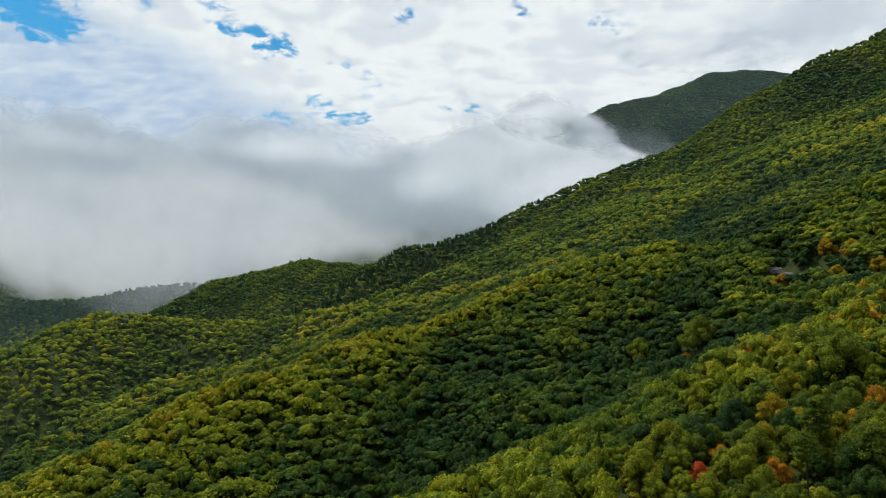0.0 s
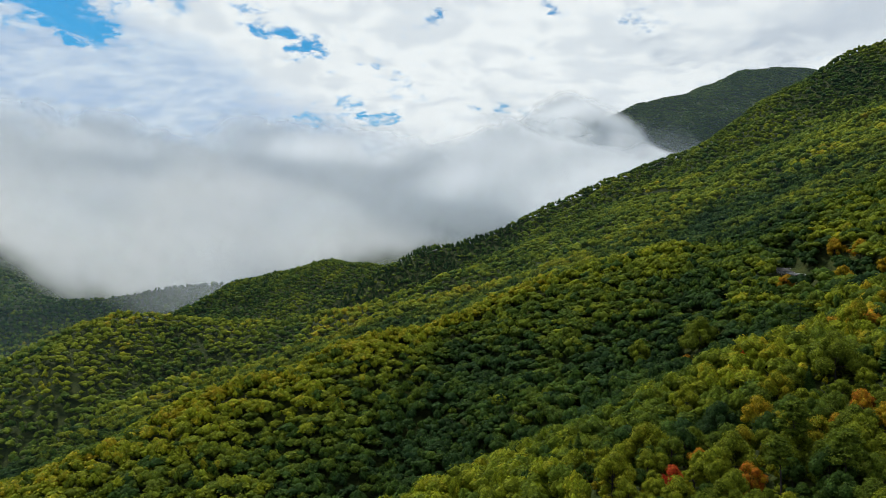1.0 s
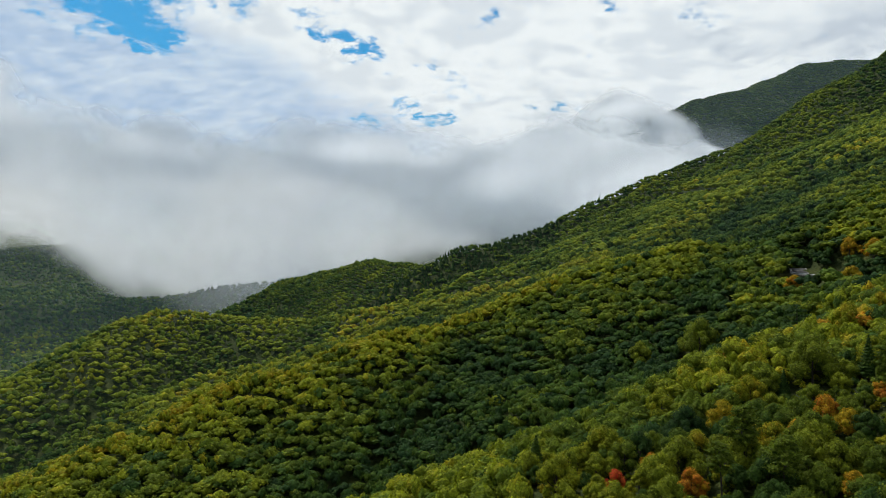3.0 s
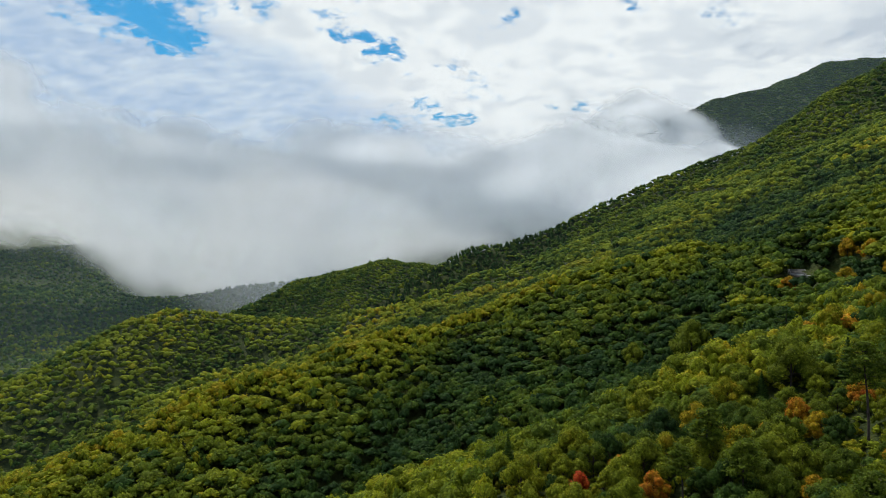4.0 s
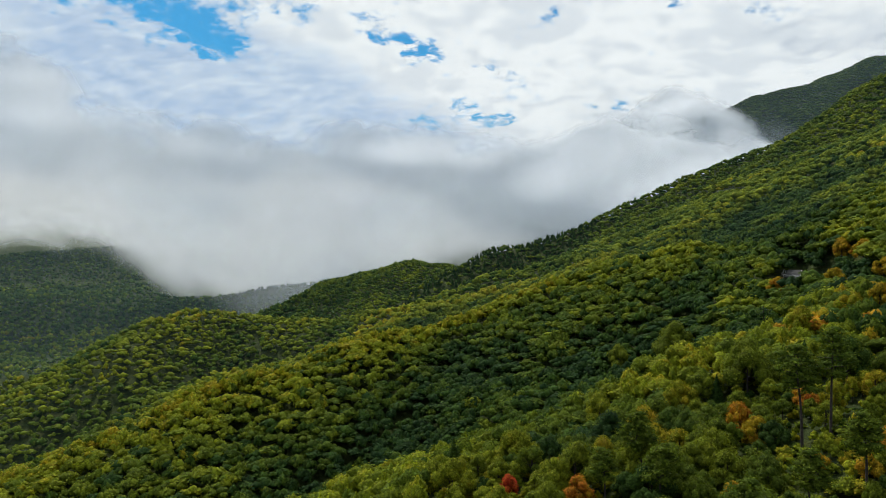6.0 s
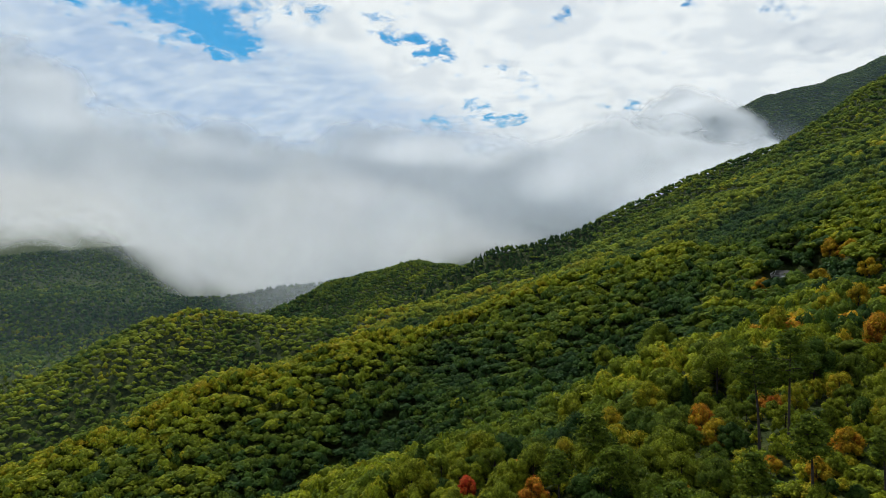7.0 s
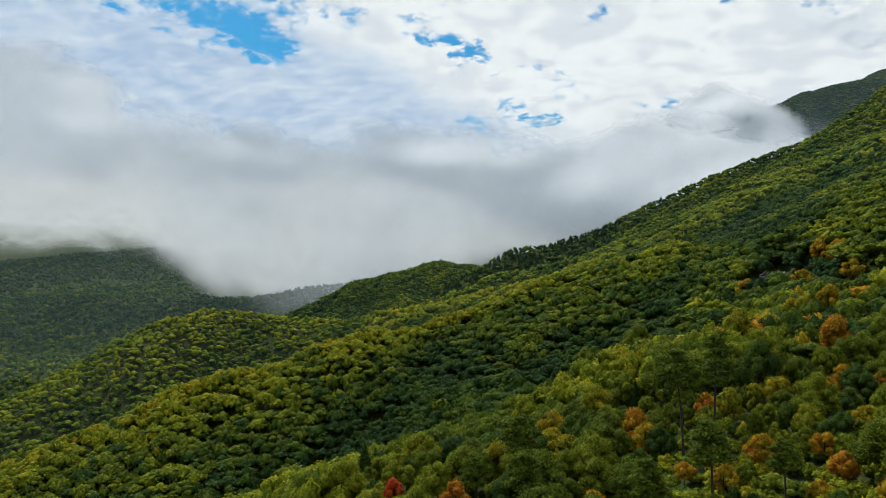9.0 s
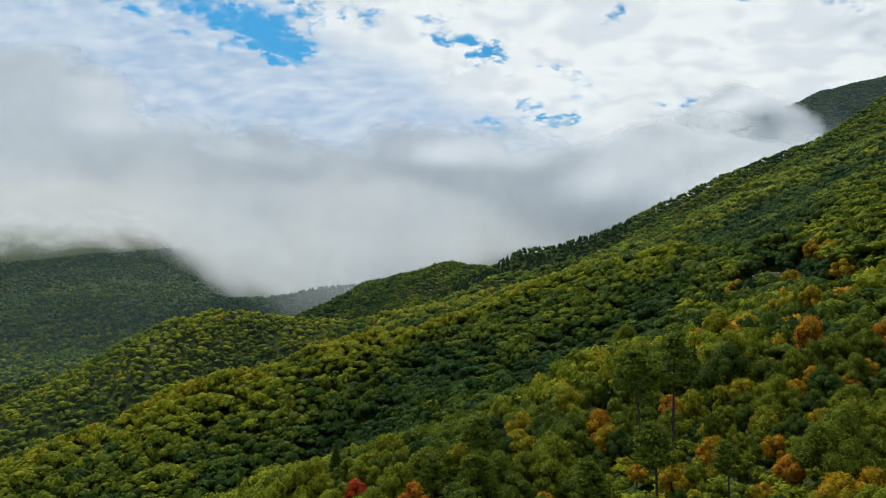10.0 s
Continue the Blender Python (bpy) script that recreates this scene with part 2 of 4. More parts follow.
ROCK = rough_material("bare_rock", [(0.25, (0.10, 0.075, 0.06)), (0.6, (0.21, 0.17, 0.14)), (0.8, (0.30, 0.27, 0.24))], 0.4, 8, 0.9, 0.5)


# ---- terrain ----
CANOPY = 6.0


def spur(X, Y, crest, slope, bend=14.0):
    """Height of a ridge: its crest line, falling off to both sides with a rounded top."""
    best = np.full(X.shape, -1e9)
    for (x0, y0, z0), (x1, y1, z1) in zip(crest, crest[1:]):
        dx, dy = x1 - x0, y1 - y0
        u = np.clip(((X - x0) * dx + (Y - y0) * dy) / (dx * dx + dy * dy), 0, 1)
        d = np.hypot(X - x0 - u * dx, Y - y0 - u * dy)
        best = np.maximum(best, z0 + u * (z1 - z0) - slope * (np.sqrt(d * d + bend * bend) - bend))
    return best


def ripple(X, Y, size, seed):
    """Smooth uneven ground, about -1 to 1."""
    r = np.random.RandomState(seed)
    out = np.zeros_like(X, dtype=float)
    for i in range(9):
        a, s, p = r.uniform(0, 2 * math.pi), size * r.uniform(0.6, 1.6), r.uniform(0, 6.28)
        out += np.sin((X * math.cos(a) + Y * math.sin(a)) * 2 * math.pi / s + p)
    return out / 4.0


# the road: x, y, z along its middle
ROAD = [(131, 282, -10.5), (128, 273, -11.5), (125, 264, -12), (129, 257, -12.5), (131, 250, -13), (127, 240, -14), (128, 230, -15), (134, 219, -16), (141, 206, -18), (150, 190, -19), (166, 170, -20), (190, 150, -18)]


def road_near(X, Y):
    """Distance to the road's middle and the road's height there."""
    best, height = np.full(np.shape(X), 1e9), np.zeros(np.shape(X))
    for (x0, y0, z0), (x1, y1, z1) in zip(ROAD, ROAD[1:]):
        dx, dy = x1 - x0, y1 - y0
        u = np.clip(((X - x0) * dx + (Y - y0) * dy) / (dx * dx + dy * dy), 0, 1)
        d = np.hypot(X - x0 - u * dx, Y - y0 - u * dy)
        height = np.where(d < best, z0 + u * (z1 - z0), height)
        best = np.minimum(best, d)
    return best, height


SPUR_A = [(190, 305, 28), (126, 304, -4), (108, 321, -1), (77, 347, -5), (35, 337, -23), (-5, 318, -36), (-40, 300, -42.5), (-79, 278, -54), (-113, 257, -67.5), (-145, 247, -83), (-215, 235, -122)]
SPUR_B = [(150, 440, 25), (81, 455, -3), (18, 480, -20), (-48, 502, -40), (-119, 537, -58), (-198, 571, -56), (-228, 543, -52), (-230, 490, -54), (-224, 445, -64), (-248, 446, -72), (-266, 395, -97), (-360, 320, -160)]
SPUR_F = [(75, 397, -5), (29, 400, -23), (-17, 409, -36), (-61, 413, -52), (-96, 417, -65), (-132, 412, -74), (-164, 394, -87)]
SPUR_E = [(600, 640, 275), (464, 706, 209), (427, 718, 195), (385, 735, 163), (316, 735, 109), (272, 752, 97), (234, 778, 87), (136, 819, 42), (42, 798, 3), (-7, 777, -7), (-74, 724, -42), (-126, 647, -72)]
SPUR_C = [(42, 860, 0), (-61, 904, -31), (-135, 1009, -26), (-268, 1096, -54), (-333, 1020, -92), (-353, 971, -109)]
SPUR_R = [(240, 280, 52), (173, 280, 18), (154, 278, 7), (136, 279, -3)]
SPUR_Q = [(380, 500, 130), (302, 483, 90), (251, 456, 63), (194, 429, 38), (127, 413, 14)]
SPUR_D = [(150, 190, -10), (108, 183, -18), (82, 179, -24), (52, 178, -38), (30, 172, -44), (9, 163, -50), (-4, 154, -55), (-60, 130, -85)]
SPUR_P = [(150, 2300, 60), (468, 2480, 285), (672, 2670, 432), (804, 2763, 512), (1055, 2849, 579), (1252, 2939, 679), (1389, 2981, 702), (1572, 2920, 668), (1873, 2801, 586), (2600, 2600, 420)]
EDGE_X = [-126, -74, -7, 42, 136, 234, 272, 316, 385, 427, 464, 600]
EDGE_Y = [639, 716, 769, 790, 811, 770, 744, 727, 727, 710, 698, 632]


def ground(X, Y):
    X, Y = np.asarray(X, float), np.asarray(Y, float)
    h = 41 + 0.55 * (X - 186) + 0.07 * (np.maximum(Y, 200) - 458)
    # gentler shoulder at the near end
    u = np.clip((215 - Y) / 85, 0, 1)
    u = u * u * (3 - 2 * u)
    shoulder = np.where(X > 20, -25 + 0.24 * (X - 100), -44.2 + 0.45 * (X - 20)) + 0.05 * (Y - 105) - 0.2 * np.maximum(0, 75 - Y)
    h = h * (1 - u) + shoulder * u
    h = np.minimum(h, 40 + 0.42 * (X - 186)) + np.where(X > 186, 0.03, 0.0) * (Y - 458)
    h = h - 0.9 * np.maximum(0, Y - np.interp(X, EDGE_X, EDGE_Y))
    for crest, slope, bend, k in ((SPUR_A, 0.5, 8, 3), (SPUR_F, 0.5, 12, 4), (SPUR_B, 0.62, 14, 4), (SPUR_E, 0.66, 12, 4), (SPUR_C, 0.6, 18, 6), (SPUR_R, 0.68, 8, 3), (SPUR_Q, 0.66, 12, 4), (SPUR_D, 0.62, 12, 3)):
        h = k * np.logaddexp(h / k, spur(X, Y, crest, slope, bend) / k)
    # far side of the valley, climbing into the cloud, and the summit beyond
    w = np.minimum(-165 + 0.16 * (Y - 1092) - 0.05 * (X + 700), 40 + 0.01 * Y) + 14 * ripple(X, Y, 520, 5)
    w = w - 0.5 * np.maximum(0, 700 - Y - 0.2 * X)
    w = np.maximum(w, -260 + 6 * ripple(X, Y, 300, 8))
    h = 12 * np.logaddexp(h / 12, w / 12)
    p = spur(X, Y, SPUR_P, 0.5, 40) + 12 * ripple(X, Y, 330, 9)
    h = 25 * np.logaddexp(h / 25, p / 25)
    h = h + 1.3 * ripple(X, Y, 46, 3) + 2.0 * ripple(X, Y, 120, 4) - CANOPY
    d, z = road_near(X, Y)
    u = np.clip((d - 4.0) / 6.0, 0, 1)
    return (z - 0.35) * (1 - u) + h * u


def steps(lo, hi, step, far, grow=1.16):
    a = list(np.arange(lo, hi + step, step))
    s = step
    while a[-1] < far:
        s *= grow
        a.append(a[-1] + s)
    s = step
    while a[0] > -far:
        s *= grow
        a.insert(0, a[0] - s)
    return np.clip(np.array(a), -far, far)


def mesh_of(name, verts, quads, mat, tint=None, smooth=False):
    """A mesh from arrays of corners and of faces; a negative fourth corner makes a triangle."""
    me = bpy.data.meshes.new(name)
    verts, quads = np.asarray(verts, np.float32), np.asarray(quads, np.int32)
    me.vertices.add(len(verts))
    me.vertices.foreach_set("co", verts.ravel())
    keep = quads >= 0
    count = keep.sum(1).astype(np.int32)
    me.loops.add(int(count.sum()))
    me.loops.foreach_set("vertex_index", quads[keep])
    me.polygons.add(len(quads))
    me.polygons.foreach_set("loop_start", np.concatenate([[0], np.cumsum(count)[:-1]]).astype(np.int32))
    me.polygons.foreach_set("loop_total", count)
    if smooth:
        me.polygons.foreach_set("use_smooth", np.ones(len(quads), bool))
    if tint is not None:
        me.attributes.new("tint", "FLOAT", "POINT").data.foreach_set("value", np.asarray(tint, np.float32))
    me.materials.append(mat)
    me.update(calc_edges=True)
    return me


def sheet(X, Y, Z):
    n, m = X.shape
    v = np.stack([X, Y, Z], -1).reshape(-1, 3)
    i = np.arange(n * m).reshape(n, m)
    q = np.stack([i[:-1, :-1], i[:-1, 1:], i[1:, 1:], i[1:, :-1]], -1).reshape(-1, 4)
    return v, q


gx, gy = steps(-300, 330, 5.5, 4400, 1.065), steps(40, 560, 5.5, 4400, 1.065)
gx = np.unique(np.concatenate([gx, np.arange(320, 2000, 42)]))
gy = np.unique(np.concatenate([gy, np.arange(2250, 3100, 42)]))
GX, GY = np.meshgrid(gx, gy)
v, q = sheet(GX, GY, ground(GX, GY))
terrain = new("ground", mesh_of("ground", v, q, SOIL, smooth=True))
tagged(terrain, "steep wooded mountain ground of dark soil and leaf litter", "ground", kind="structure")


# ---- trees ----
def frames(normals, rng):
    n = normals / np.linalg.norm(normals, axis=1, keepdims=True)
    a = rng.normal(size=n.shape)
    t = a - n * (a * n).sum(1, keepdims=True)
    t /= np.linalg.norm(t, axis=1, keepdims=True)
    return n, t, np.cross(n, t)


NONE = -10 ** 8


def sprays(centres, normals, sizes, rng):
    """Leafy sprays: one small triangle each."""
    n, t, b = frames(normals, rng)
    s = np.asarray(sizes)[:, None]
    w = s * rng.uniform(0.7, 1.05, s.shape)
    v = np.stack([centres + t * s * 0.95, centres - t * s * 0.6 + b * w, centres - t * s * 0.6 - b * w], 1).reshape(-1, 3)
    q = np.full((len(centres), 4), NONE)
    q[:, :3] = np.arange(len(v)).reshape(-1, 3)
    return v, q


def tube(points, radii, sides):
    points = np.asarray(points, float)
    ring = np.arange(sides) * 2 * math.pi / sides
    v = []
    for i, p in enumerate(points):
        d = points[min(i + 1, len(points) - 1)] - points[max(i - 1, 0)]
        d /= np.linalg.norm(d)
        u = np.cross(d, (0.31, 0.95, 0.05))
        u /= np.linalg.norm(u)
        w = np.cross(d, u)
        v.append(p + radii[i] * (np.cos(ring)[:, None] * u + np.sin(ring)[:, None] * w))
    q = [(i * sides + j, i * sides + (j + 1) % sides, (i + 1) * sides + (j + 1) % sides, (i + 1) * sides + j) for i in range(len(points) - 1) for j in range(sides)]
    return np.concatenate(v), np.array(q)


def joined(pieces):
    vs, qs, n = [], [], 0
    for v, q in pieces:
        vs.append(v)
        qs.append(q + n)
        n += len(v)
    return np.concatenate(vs), np.concatenate(qs)


def blob(centre, radius, rng, around=6, up=3):
    """Dense inner foliage: an uneven closed lump."""
    v = []
    for i in range(up + 1):
        e = -1.2 + 2.6 * i / up
        for j in range(around):
            a = 2 * math.pi * (j + 0.5 * (i % 2)) / around
            f = rng.uniform(0.72, 1.18)
            v.append((math.cos(a) * math.cos(e) * f, math.sin(a) * math.cos(e) * f, math.sin(e) * f))
    q = [(i * around + j, i * around + (j + 1) % around, (i + 1) * around + (j + 1) % around, (i + 1) * around + j) for i in range(up) for j in range(around)]
    return np.array(v) * radius + centre, np.array(q)


def lobes_of(rng, count):
    """Round masses of a crown of radius about 1, standing on z = 0."""
    c, r = [(0, 0, 0.95)], [rng.uniform(0.52, 0.62)]
    for a in rng.uniform(0, 0.8) + np.arange(count - 1) * 2.4:
        f = rng.uniform(0.35, 0.66)
        c.append((f * math.cos(a), f * math.sin(a), rng.uniform(0.55, 1.25 - 0.4 * f)))
        r.append(rng.uniform(0.27, 0.46))
    return np.array(c), np.array(r)


def on_lobes(c, r, n, rng):
    """Points and outward directions on the outer face of the lobes, more above than below."""
    got, out = [], []
    while sum(map(len, got)) < n:
        i = rng.choice(len(c), n, p=r ** 2 / (r ** 2).sum())
        d = rng.normal(size=(n, 3))
        d /= np.linalg.norm(d, axis=1, keepdims=True)
        p = c[i] + d * r[i, None] * rng.uniform(0.86, 1.08, (n, 1))
        free = (np.linalg.norm(p[:, None] - c[None], axis=2) > r[None] * 0.84).all(1) & (d[:, 2] > rng.uniform(-1.1, 0.1, n))
        got.append(p[free])
        out.append(d[free])
    return np.concatenate(got)[:n], np.concatenate(out)[:n]


def crown_of(rng, lobes, leaves, size, up=0.45, jitter=0.35, core=(5, 2)):
    """A crown of rounded leafy masses, with loose sprays over them that break up the outline."""
    c, r = lobes_of(rng, lobes)
    pieces = []
    if leaves:
        p, d = on_lobes(c, r, leaves, rng)
        n = d + np.array((0, 0, up)) + rng.normal(size=d.shape) * jitter
        pieces.append(sprays(p, n, size * rng.uniform(0.6, 1.35, leaves), rng))
    for q, b in zip(c, r):
        pieces.append(blob(q, b * np.array((1.0, 1.0, 0.9)), rng, *core))
    return joined(pieces)


def cone_of(rng, leaves, size, tiers):
    """A conifer of height 1 and radius about 0.22: drooping sprays round a stem."""
    h = rng.uniform(0.08, 1.0, leaves) ** 0.8
    h = (np.floor(h * tiers) + rng.uniform(0, 0.5, leaves)) / tiers
    a = rng.uniform(0, 6.283, leaves)
    rad = 0.22 * (1.03 - h) * rng.uniform(0.55, 1.1, leaves)
    p = np.stack([rad * np.cos(a), rad * np.sin(a), h], 1)
    n = np.stack([np.cos(a) * 0.6, np.sin(a) * 0.6, np.full(leaves, 0.8)], 1) + rng.normal(size=(leaves, 3)) * 0.3
    core, q = blob(np.zeros(3), np.ones(3), rng, 5, 1)
    k = core.copy()
    k[:, :2] *= 0.14 / np.maximum(np.hypot(core[:, 0], core[:, 1])[:, None], 1e-6)
    k[:5, 2], k[5:, 2] = 0.05, 0.95
    k[5:, :2] *= 0.1
    return joined([sprays(p, n, size * (1.25 - h) * rng.uniform(0.7, 1.3, leaves), rng), (k, q)])


def scatter(x0, x1, y0, y1, gap, seed):
    rng = np.random.RandomState(seed)
    xs, ys = np.meshgrid(np.arange(x0, x1, gap), np.arange(y0, y1, gap * 0.87))
    xs = xs + (np.arange(xs.shape[0]) % 2)[:, None] * gap / 2
    p = np.stack([xs.ravel(), ys.ravel()], 1)
    return p + rng.uniform(-0.36, 0.36, p.shape) * gap


# trees with a colour or size of their own: x, y, tint, crown radius
SPOTS = [
    (97, 146, 0.22, 4.6), (101, 127, 0.50, 3.7), (102, 100, 0.41, 4.5), (83, 158, 0.44, 5.6), (49, 132, 0.30, 4.0), (123, 163, 0.40, 3.6),
    (98, 112, 0.80, 1.6), (98, 104, 0.90, 1.8), (91, 114, 0.80, 2.0), (85, 108, 0.77, 1.7), (87, 128, 0.50, 2.6), (114, 162, 0.86, 3.1),
    (111, 147, 0.82, 1.8), (119, 146, 0.82, 1.7), (115, 142, 0.82, 1.5), (105, 118, 0.68, 1.9), (111, 130, 0.78, 1.6), (105, 138, 0.88, 1.5),
    (70, 133, 0.80, 2.2), (55, 170, 0.56, 4.2), (62, 148, 0.70, 3.4), (53, 135, 0.63, 2.9), (45, 135, 0.85, 2.1), (37, 126, 0.98, 1.8),
    (48, 121, 0.90, 2.4), (74.5, 183, 0.96, 1.9), (77, 233, 0.84, 2.2), (67, 250, 0.47, 4.6), (70, 157, 0.62, 3.4), (76, 136, 0.88, 2.3),
    (77, 131, 0.72, 2.3), (62, 139, 0.66, 2.8), (114, 244, 0.82, 2.8), (138, 258, 0.76, 3.2), (139, 244, 0.76, 3.3), (100, 179, 0.62, 2.9),
    (115, 190, 0.64, 3.2), (107, 141, 0.80, 1.9), (65, 131, 0.64, 2.8), (126, 232, 0.72, 3.0), (138, 228, 0.72, 3.0), (121, 190, 0.70, 2.6),
    (104, 95, 0.80, 2.0), (81, 114, 0.80, 1.4), (69, 111, 0.80, 2.0), (74, 113, 0.32, 2.8), (65, 122, 0.45, 3.4), (95, 196, 0.66, 2.0)]


# gaps in the trees beside the road: x, y, radius
OPEN = [(121, 251, 6.2), (118, 243, 3.9), (131, 213, 4.2), (135, 202, 3.2)]


def near_road(p, gap=4.2):
    bare = road_near(p[:, 0], p[:, 1])[0] < gap
    for x, y, r in OPEN:
        bare |= np.hypot(p[:, 0] - x, p[:, 1] - y) < r
    return bare


def wedge(p, lo=-47, hi=38):
    """The part of the mountainside that lies open to the valley's middle."""
    a = np.degrees(np.arctan2(p[:, 0] - 25, p[:, 1] + 15))
    return (a > lo) & (a < hi)


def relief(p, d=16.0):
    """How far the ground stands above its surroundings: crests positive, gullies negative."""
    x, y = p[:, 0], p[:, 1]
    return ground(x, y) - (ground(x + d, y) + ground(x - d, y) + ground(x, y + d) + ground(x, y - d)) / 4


# patches of golden scrub and of dark oak on the slopes: x, y, radius, change of tint
PATCHES = [
    (-47, 491, 15, 0.12), (-68, 479, 15, 0.12), (-166, 886, 24, 0.1), (-199, 539, 20, 0.07), (-165, 531, 20, 0.08), (-136, 523, 17, 0.08),
    (-222, 518, 15, 0.14), (-126, 936, 18, 0.22), (75, 374, 12, 0.1), (107, 382, 14, 0.14), (105, 319, 10, 0.12), (218, 411, 8, 0.36),
    (202, 406, 8, 0.25), (257, 426, 16, 0.22), (208, 582, 19, 0.12), (179, 467, 16, 0.14), (201, 660, 18, 0.1), (162, 786, 21, 0.08),
    (149, 269, 10, 0.1), (-35, 388, 10, -0.16), (-57, 378, 10, -0.17), (-78, 403, 10, -0.15), (-17, 395, 8, -0.13), (-19, 718, 22, -0.12),
    (11, 467, 14, -0.13), (39, 465, 14, -0.13), (383, 674, 25, -0.16), (381, 620, 23, -0.16), (334, 652, 20, -0.15), (193, 427, 13, -0.13),
    (177, 369, 11, -0.13), (144, 377, 11, -0.14), (141, 321, 11, -0.15), (150, 300, 9, -0.14), (176, 298, 11, -0.1), (-100, 499, 15, -0.15)]


def patch_tint(x, y):
    t = np.zeros(len(x))
    for px, py, r, change in PATCHES:
        t += change * np.exp(-(((x - px) / r) ** 2 + ((y - py) / (1.5 * r)) ** 2) ** 1.5)
    return t


def tint_at(p, rng):
    """Autumn colour by place, orange near the road; sunlit yellower crests and dark shaded gullies are put into the
    tint.
    """
    x, y = p[:, 0], p[:, 1]
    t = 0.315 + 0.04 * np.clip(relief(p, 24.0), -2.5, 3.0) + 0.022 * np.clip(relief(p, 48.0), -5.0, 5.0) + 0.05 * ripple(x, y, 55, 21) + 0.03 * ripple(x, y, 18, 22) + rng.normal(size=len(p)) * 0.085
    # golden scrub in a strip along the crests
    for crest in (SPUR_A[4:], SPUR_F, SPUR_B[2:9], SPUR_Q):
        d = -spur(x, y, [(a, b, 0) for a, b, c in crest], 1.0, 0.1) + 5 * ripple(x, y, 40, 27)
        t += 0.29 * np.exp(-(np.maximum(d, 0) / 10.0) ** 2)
    t += patch_tint(x, y)
    t = np.where(t > 0.5, 0.5 + (t - 0.5) * 0.6, t)
    near = np.exp(-(((x - 125) / 50) ** 2 + ((y - 190) / 70) ** 2))
    t += near * (rng.uniform(-0.16, 0.14, len(p)) + 0.22 * (rng.rand(len(p)) < 0.16))
    t += 0.045 * np.clip((-15 - x) / 50, 0, 1) - 0.02 * np.exp(-((x - 22) / 30) ** 2 - ((y - 200) / 45) ** 2)
    # sunlit yellow nose and shaded gully painted into the tint; darker below the road
    t += 0.07 * np.exp(-(((x - 48) / 26) ** 2 + ((y - 148) / 22) ** 2)) + 0.06 * np.exp(-(((x - 58) / 26) ** 2 + ((y - 118) / 20) ** 2))
    t = np.where(rng.rand(len(p)) < 0.13, t * 0.4, t)
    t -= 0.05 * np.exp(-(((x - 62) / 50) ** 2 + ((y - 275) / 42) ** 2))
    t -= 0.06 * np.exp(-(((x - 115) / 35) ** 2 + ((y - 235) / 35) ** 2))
    t = np.where((t > 0.56) & (near < 0.45), 0.56 + (t - 0.56) * 0.35, t)
    return np.clip(t, 0.03, 0.80)


def forest(name, p, templates, radius, height, seed, label, tint=None, stem=0.0, sink=0.6, leaf=None):
    """Many trees as one mesh. Templates have radius and height about 1."""
    rng = np.random.RandomState(seed)
    z = ground(p[:, 0], p[:, 1])
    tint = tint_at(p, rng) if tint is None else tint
    pick = rng.randint(len(templates), size=len(p))
    vs, qs, ts, n = [], [], [], 0
    for i, (v, q) in enumerate(templates):
        m = np.where(pick == i)[0]
        a, r, h = rng.uniform(0, 6.283, len(m)), radius * rng.uniform(0.55, 1.5, len(m)), height * rng.uniform(0.72, 1.4, len(m))
        c, s = np.cos(a)[:, None], np.sin(a)[:, None]
        x = (v[:, 0] * c - v[:, 1] * s) * r[:, None] + p[m, 0, None]
        y = (v[:, 0] * s + v[:, 1] * c) * r[:, None] + p[m, 1, None]
        w = v[:, 2] * h[:, None] + z[m, None] - sink + stem
        vs.append(np.stack([x, y, w], -1).reshape(-1, 3))
        qs.append((q[None] + (np.arange(len(m)) * len(v))[:, None, None]).reshape(-1, 4) + n)
        ts.append(np.repeat(tint[m], len(v)))
        n += len(m) * len(v)
    ob = new(name, mesh_of(name, np.concatenate(vs), np.concatenate(qs), leaf or LEAF_MANY, np.concatenate(ts), smooth=True))
    return tagged(ob, label, "forest", kind="stuff")


rng = np.random.RandomState(7)
MID = [crown_of(rng, 6, 44, 0.13, core=(4, 2)) for _ in range(10)]
FAR = [crown_of(rng, 3, 9, 0.17, up=0.8, core=(4, 2)) for _ in range(10)]
DOT = [crown_of(rng, 2, 6, 0.30, up=1.0, core=(5, 2)) for _ in range(6)]
SMALL = [crown_of(rng, 2, 5, 0.25, up=0.9, core=(4, 2)) for _ in range(8)]
LUMP = [crown_of(rng, 1, 0, 0.3, core=(5, 2)) for _ in range(6)]
SHRUB = [crown_of(rng, 3, 24, 0.16) for _ in range(6)]
CONE = [cone_of(rng, 60, 0.075, 9) for _ in range(6)]

THICK = [crown_of(rng, 9, 130, 0.085, core=(5, 2)) for _ in range(8)]


def own_ground(p):
    """The near shoulder below the road, where the trees stand as single things."""
    return (p[:, 0] > 22) & (p[:, 0] < 150) & (p[:, 1] > 66) & (p[:, 1] < 160) & wedge(p)


def conifer_ground(p):
    """The dark conifer stand along the lower end of the skyline spur."""
    c = spur(p[:, 0], p[:, 1], [(60, 806, 0), (-7, 777, 0), (-74, 724, 0), (-126, 647, 0)], 1.0, 0.1)
    return (c > -48 + 12 * ripple(p[:, 0], p[:, 1], 60, 51)) | ((ripple(p[:, 0], p[:, 1], 130, 52) > 1.15) & (p[:, 1] > 420))


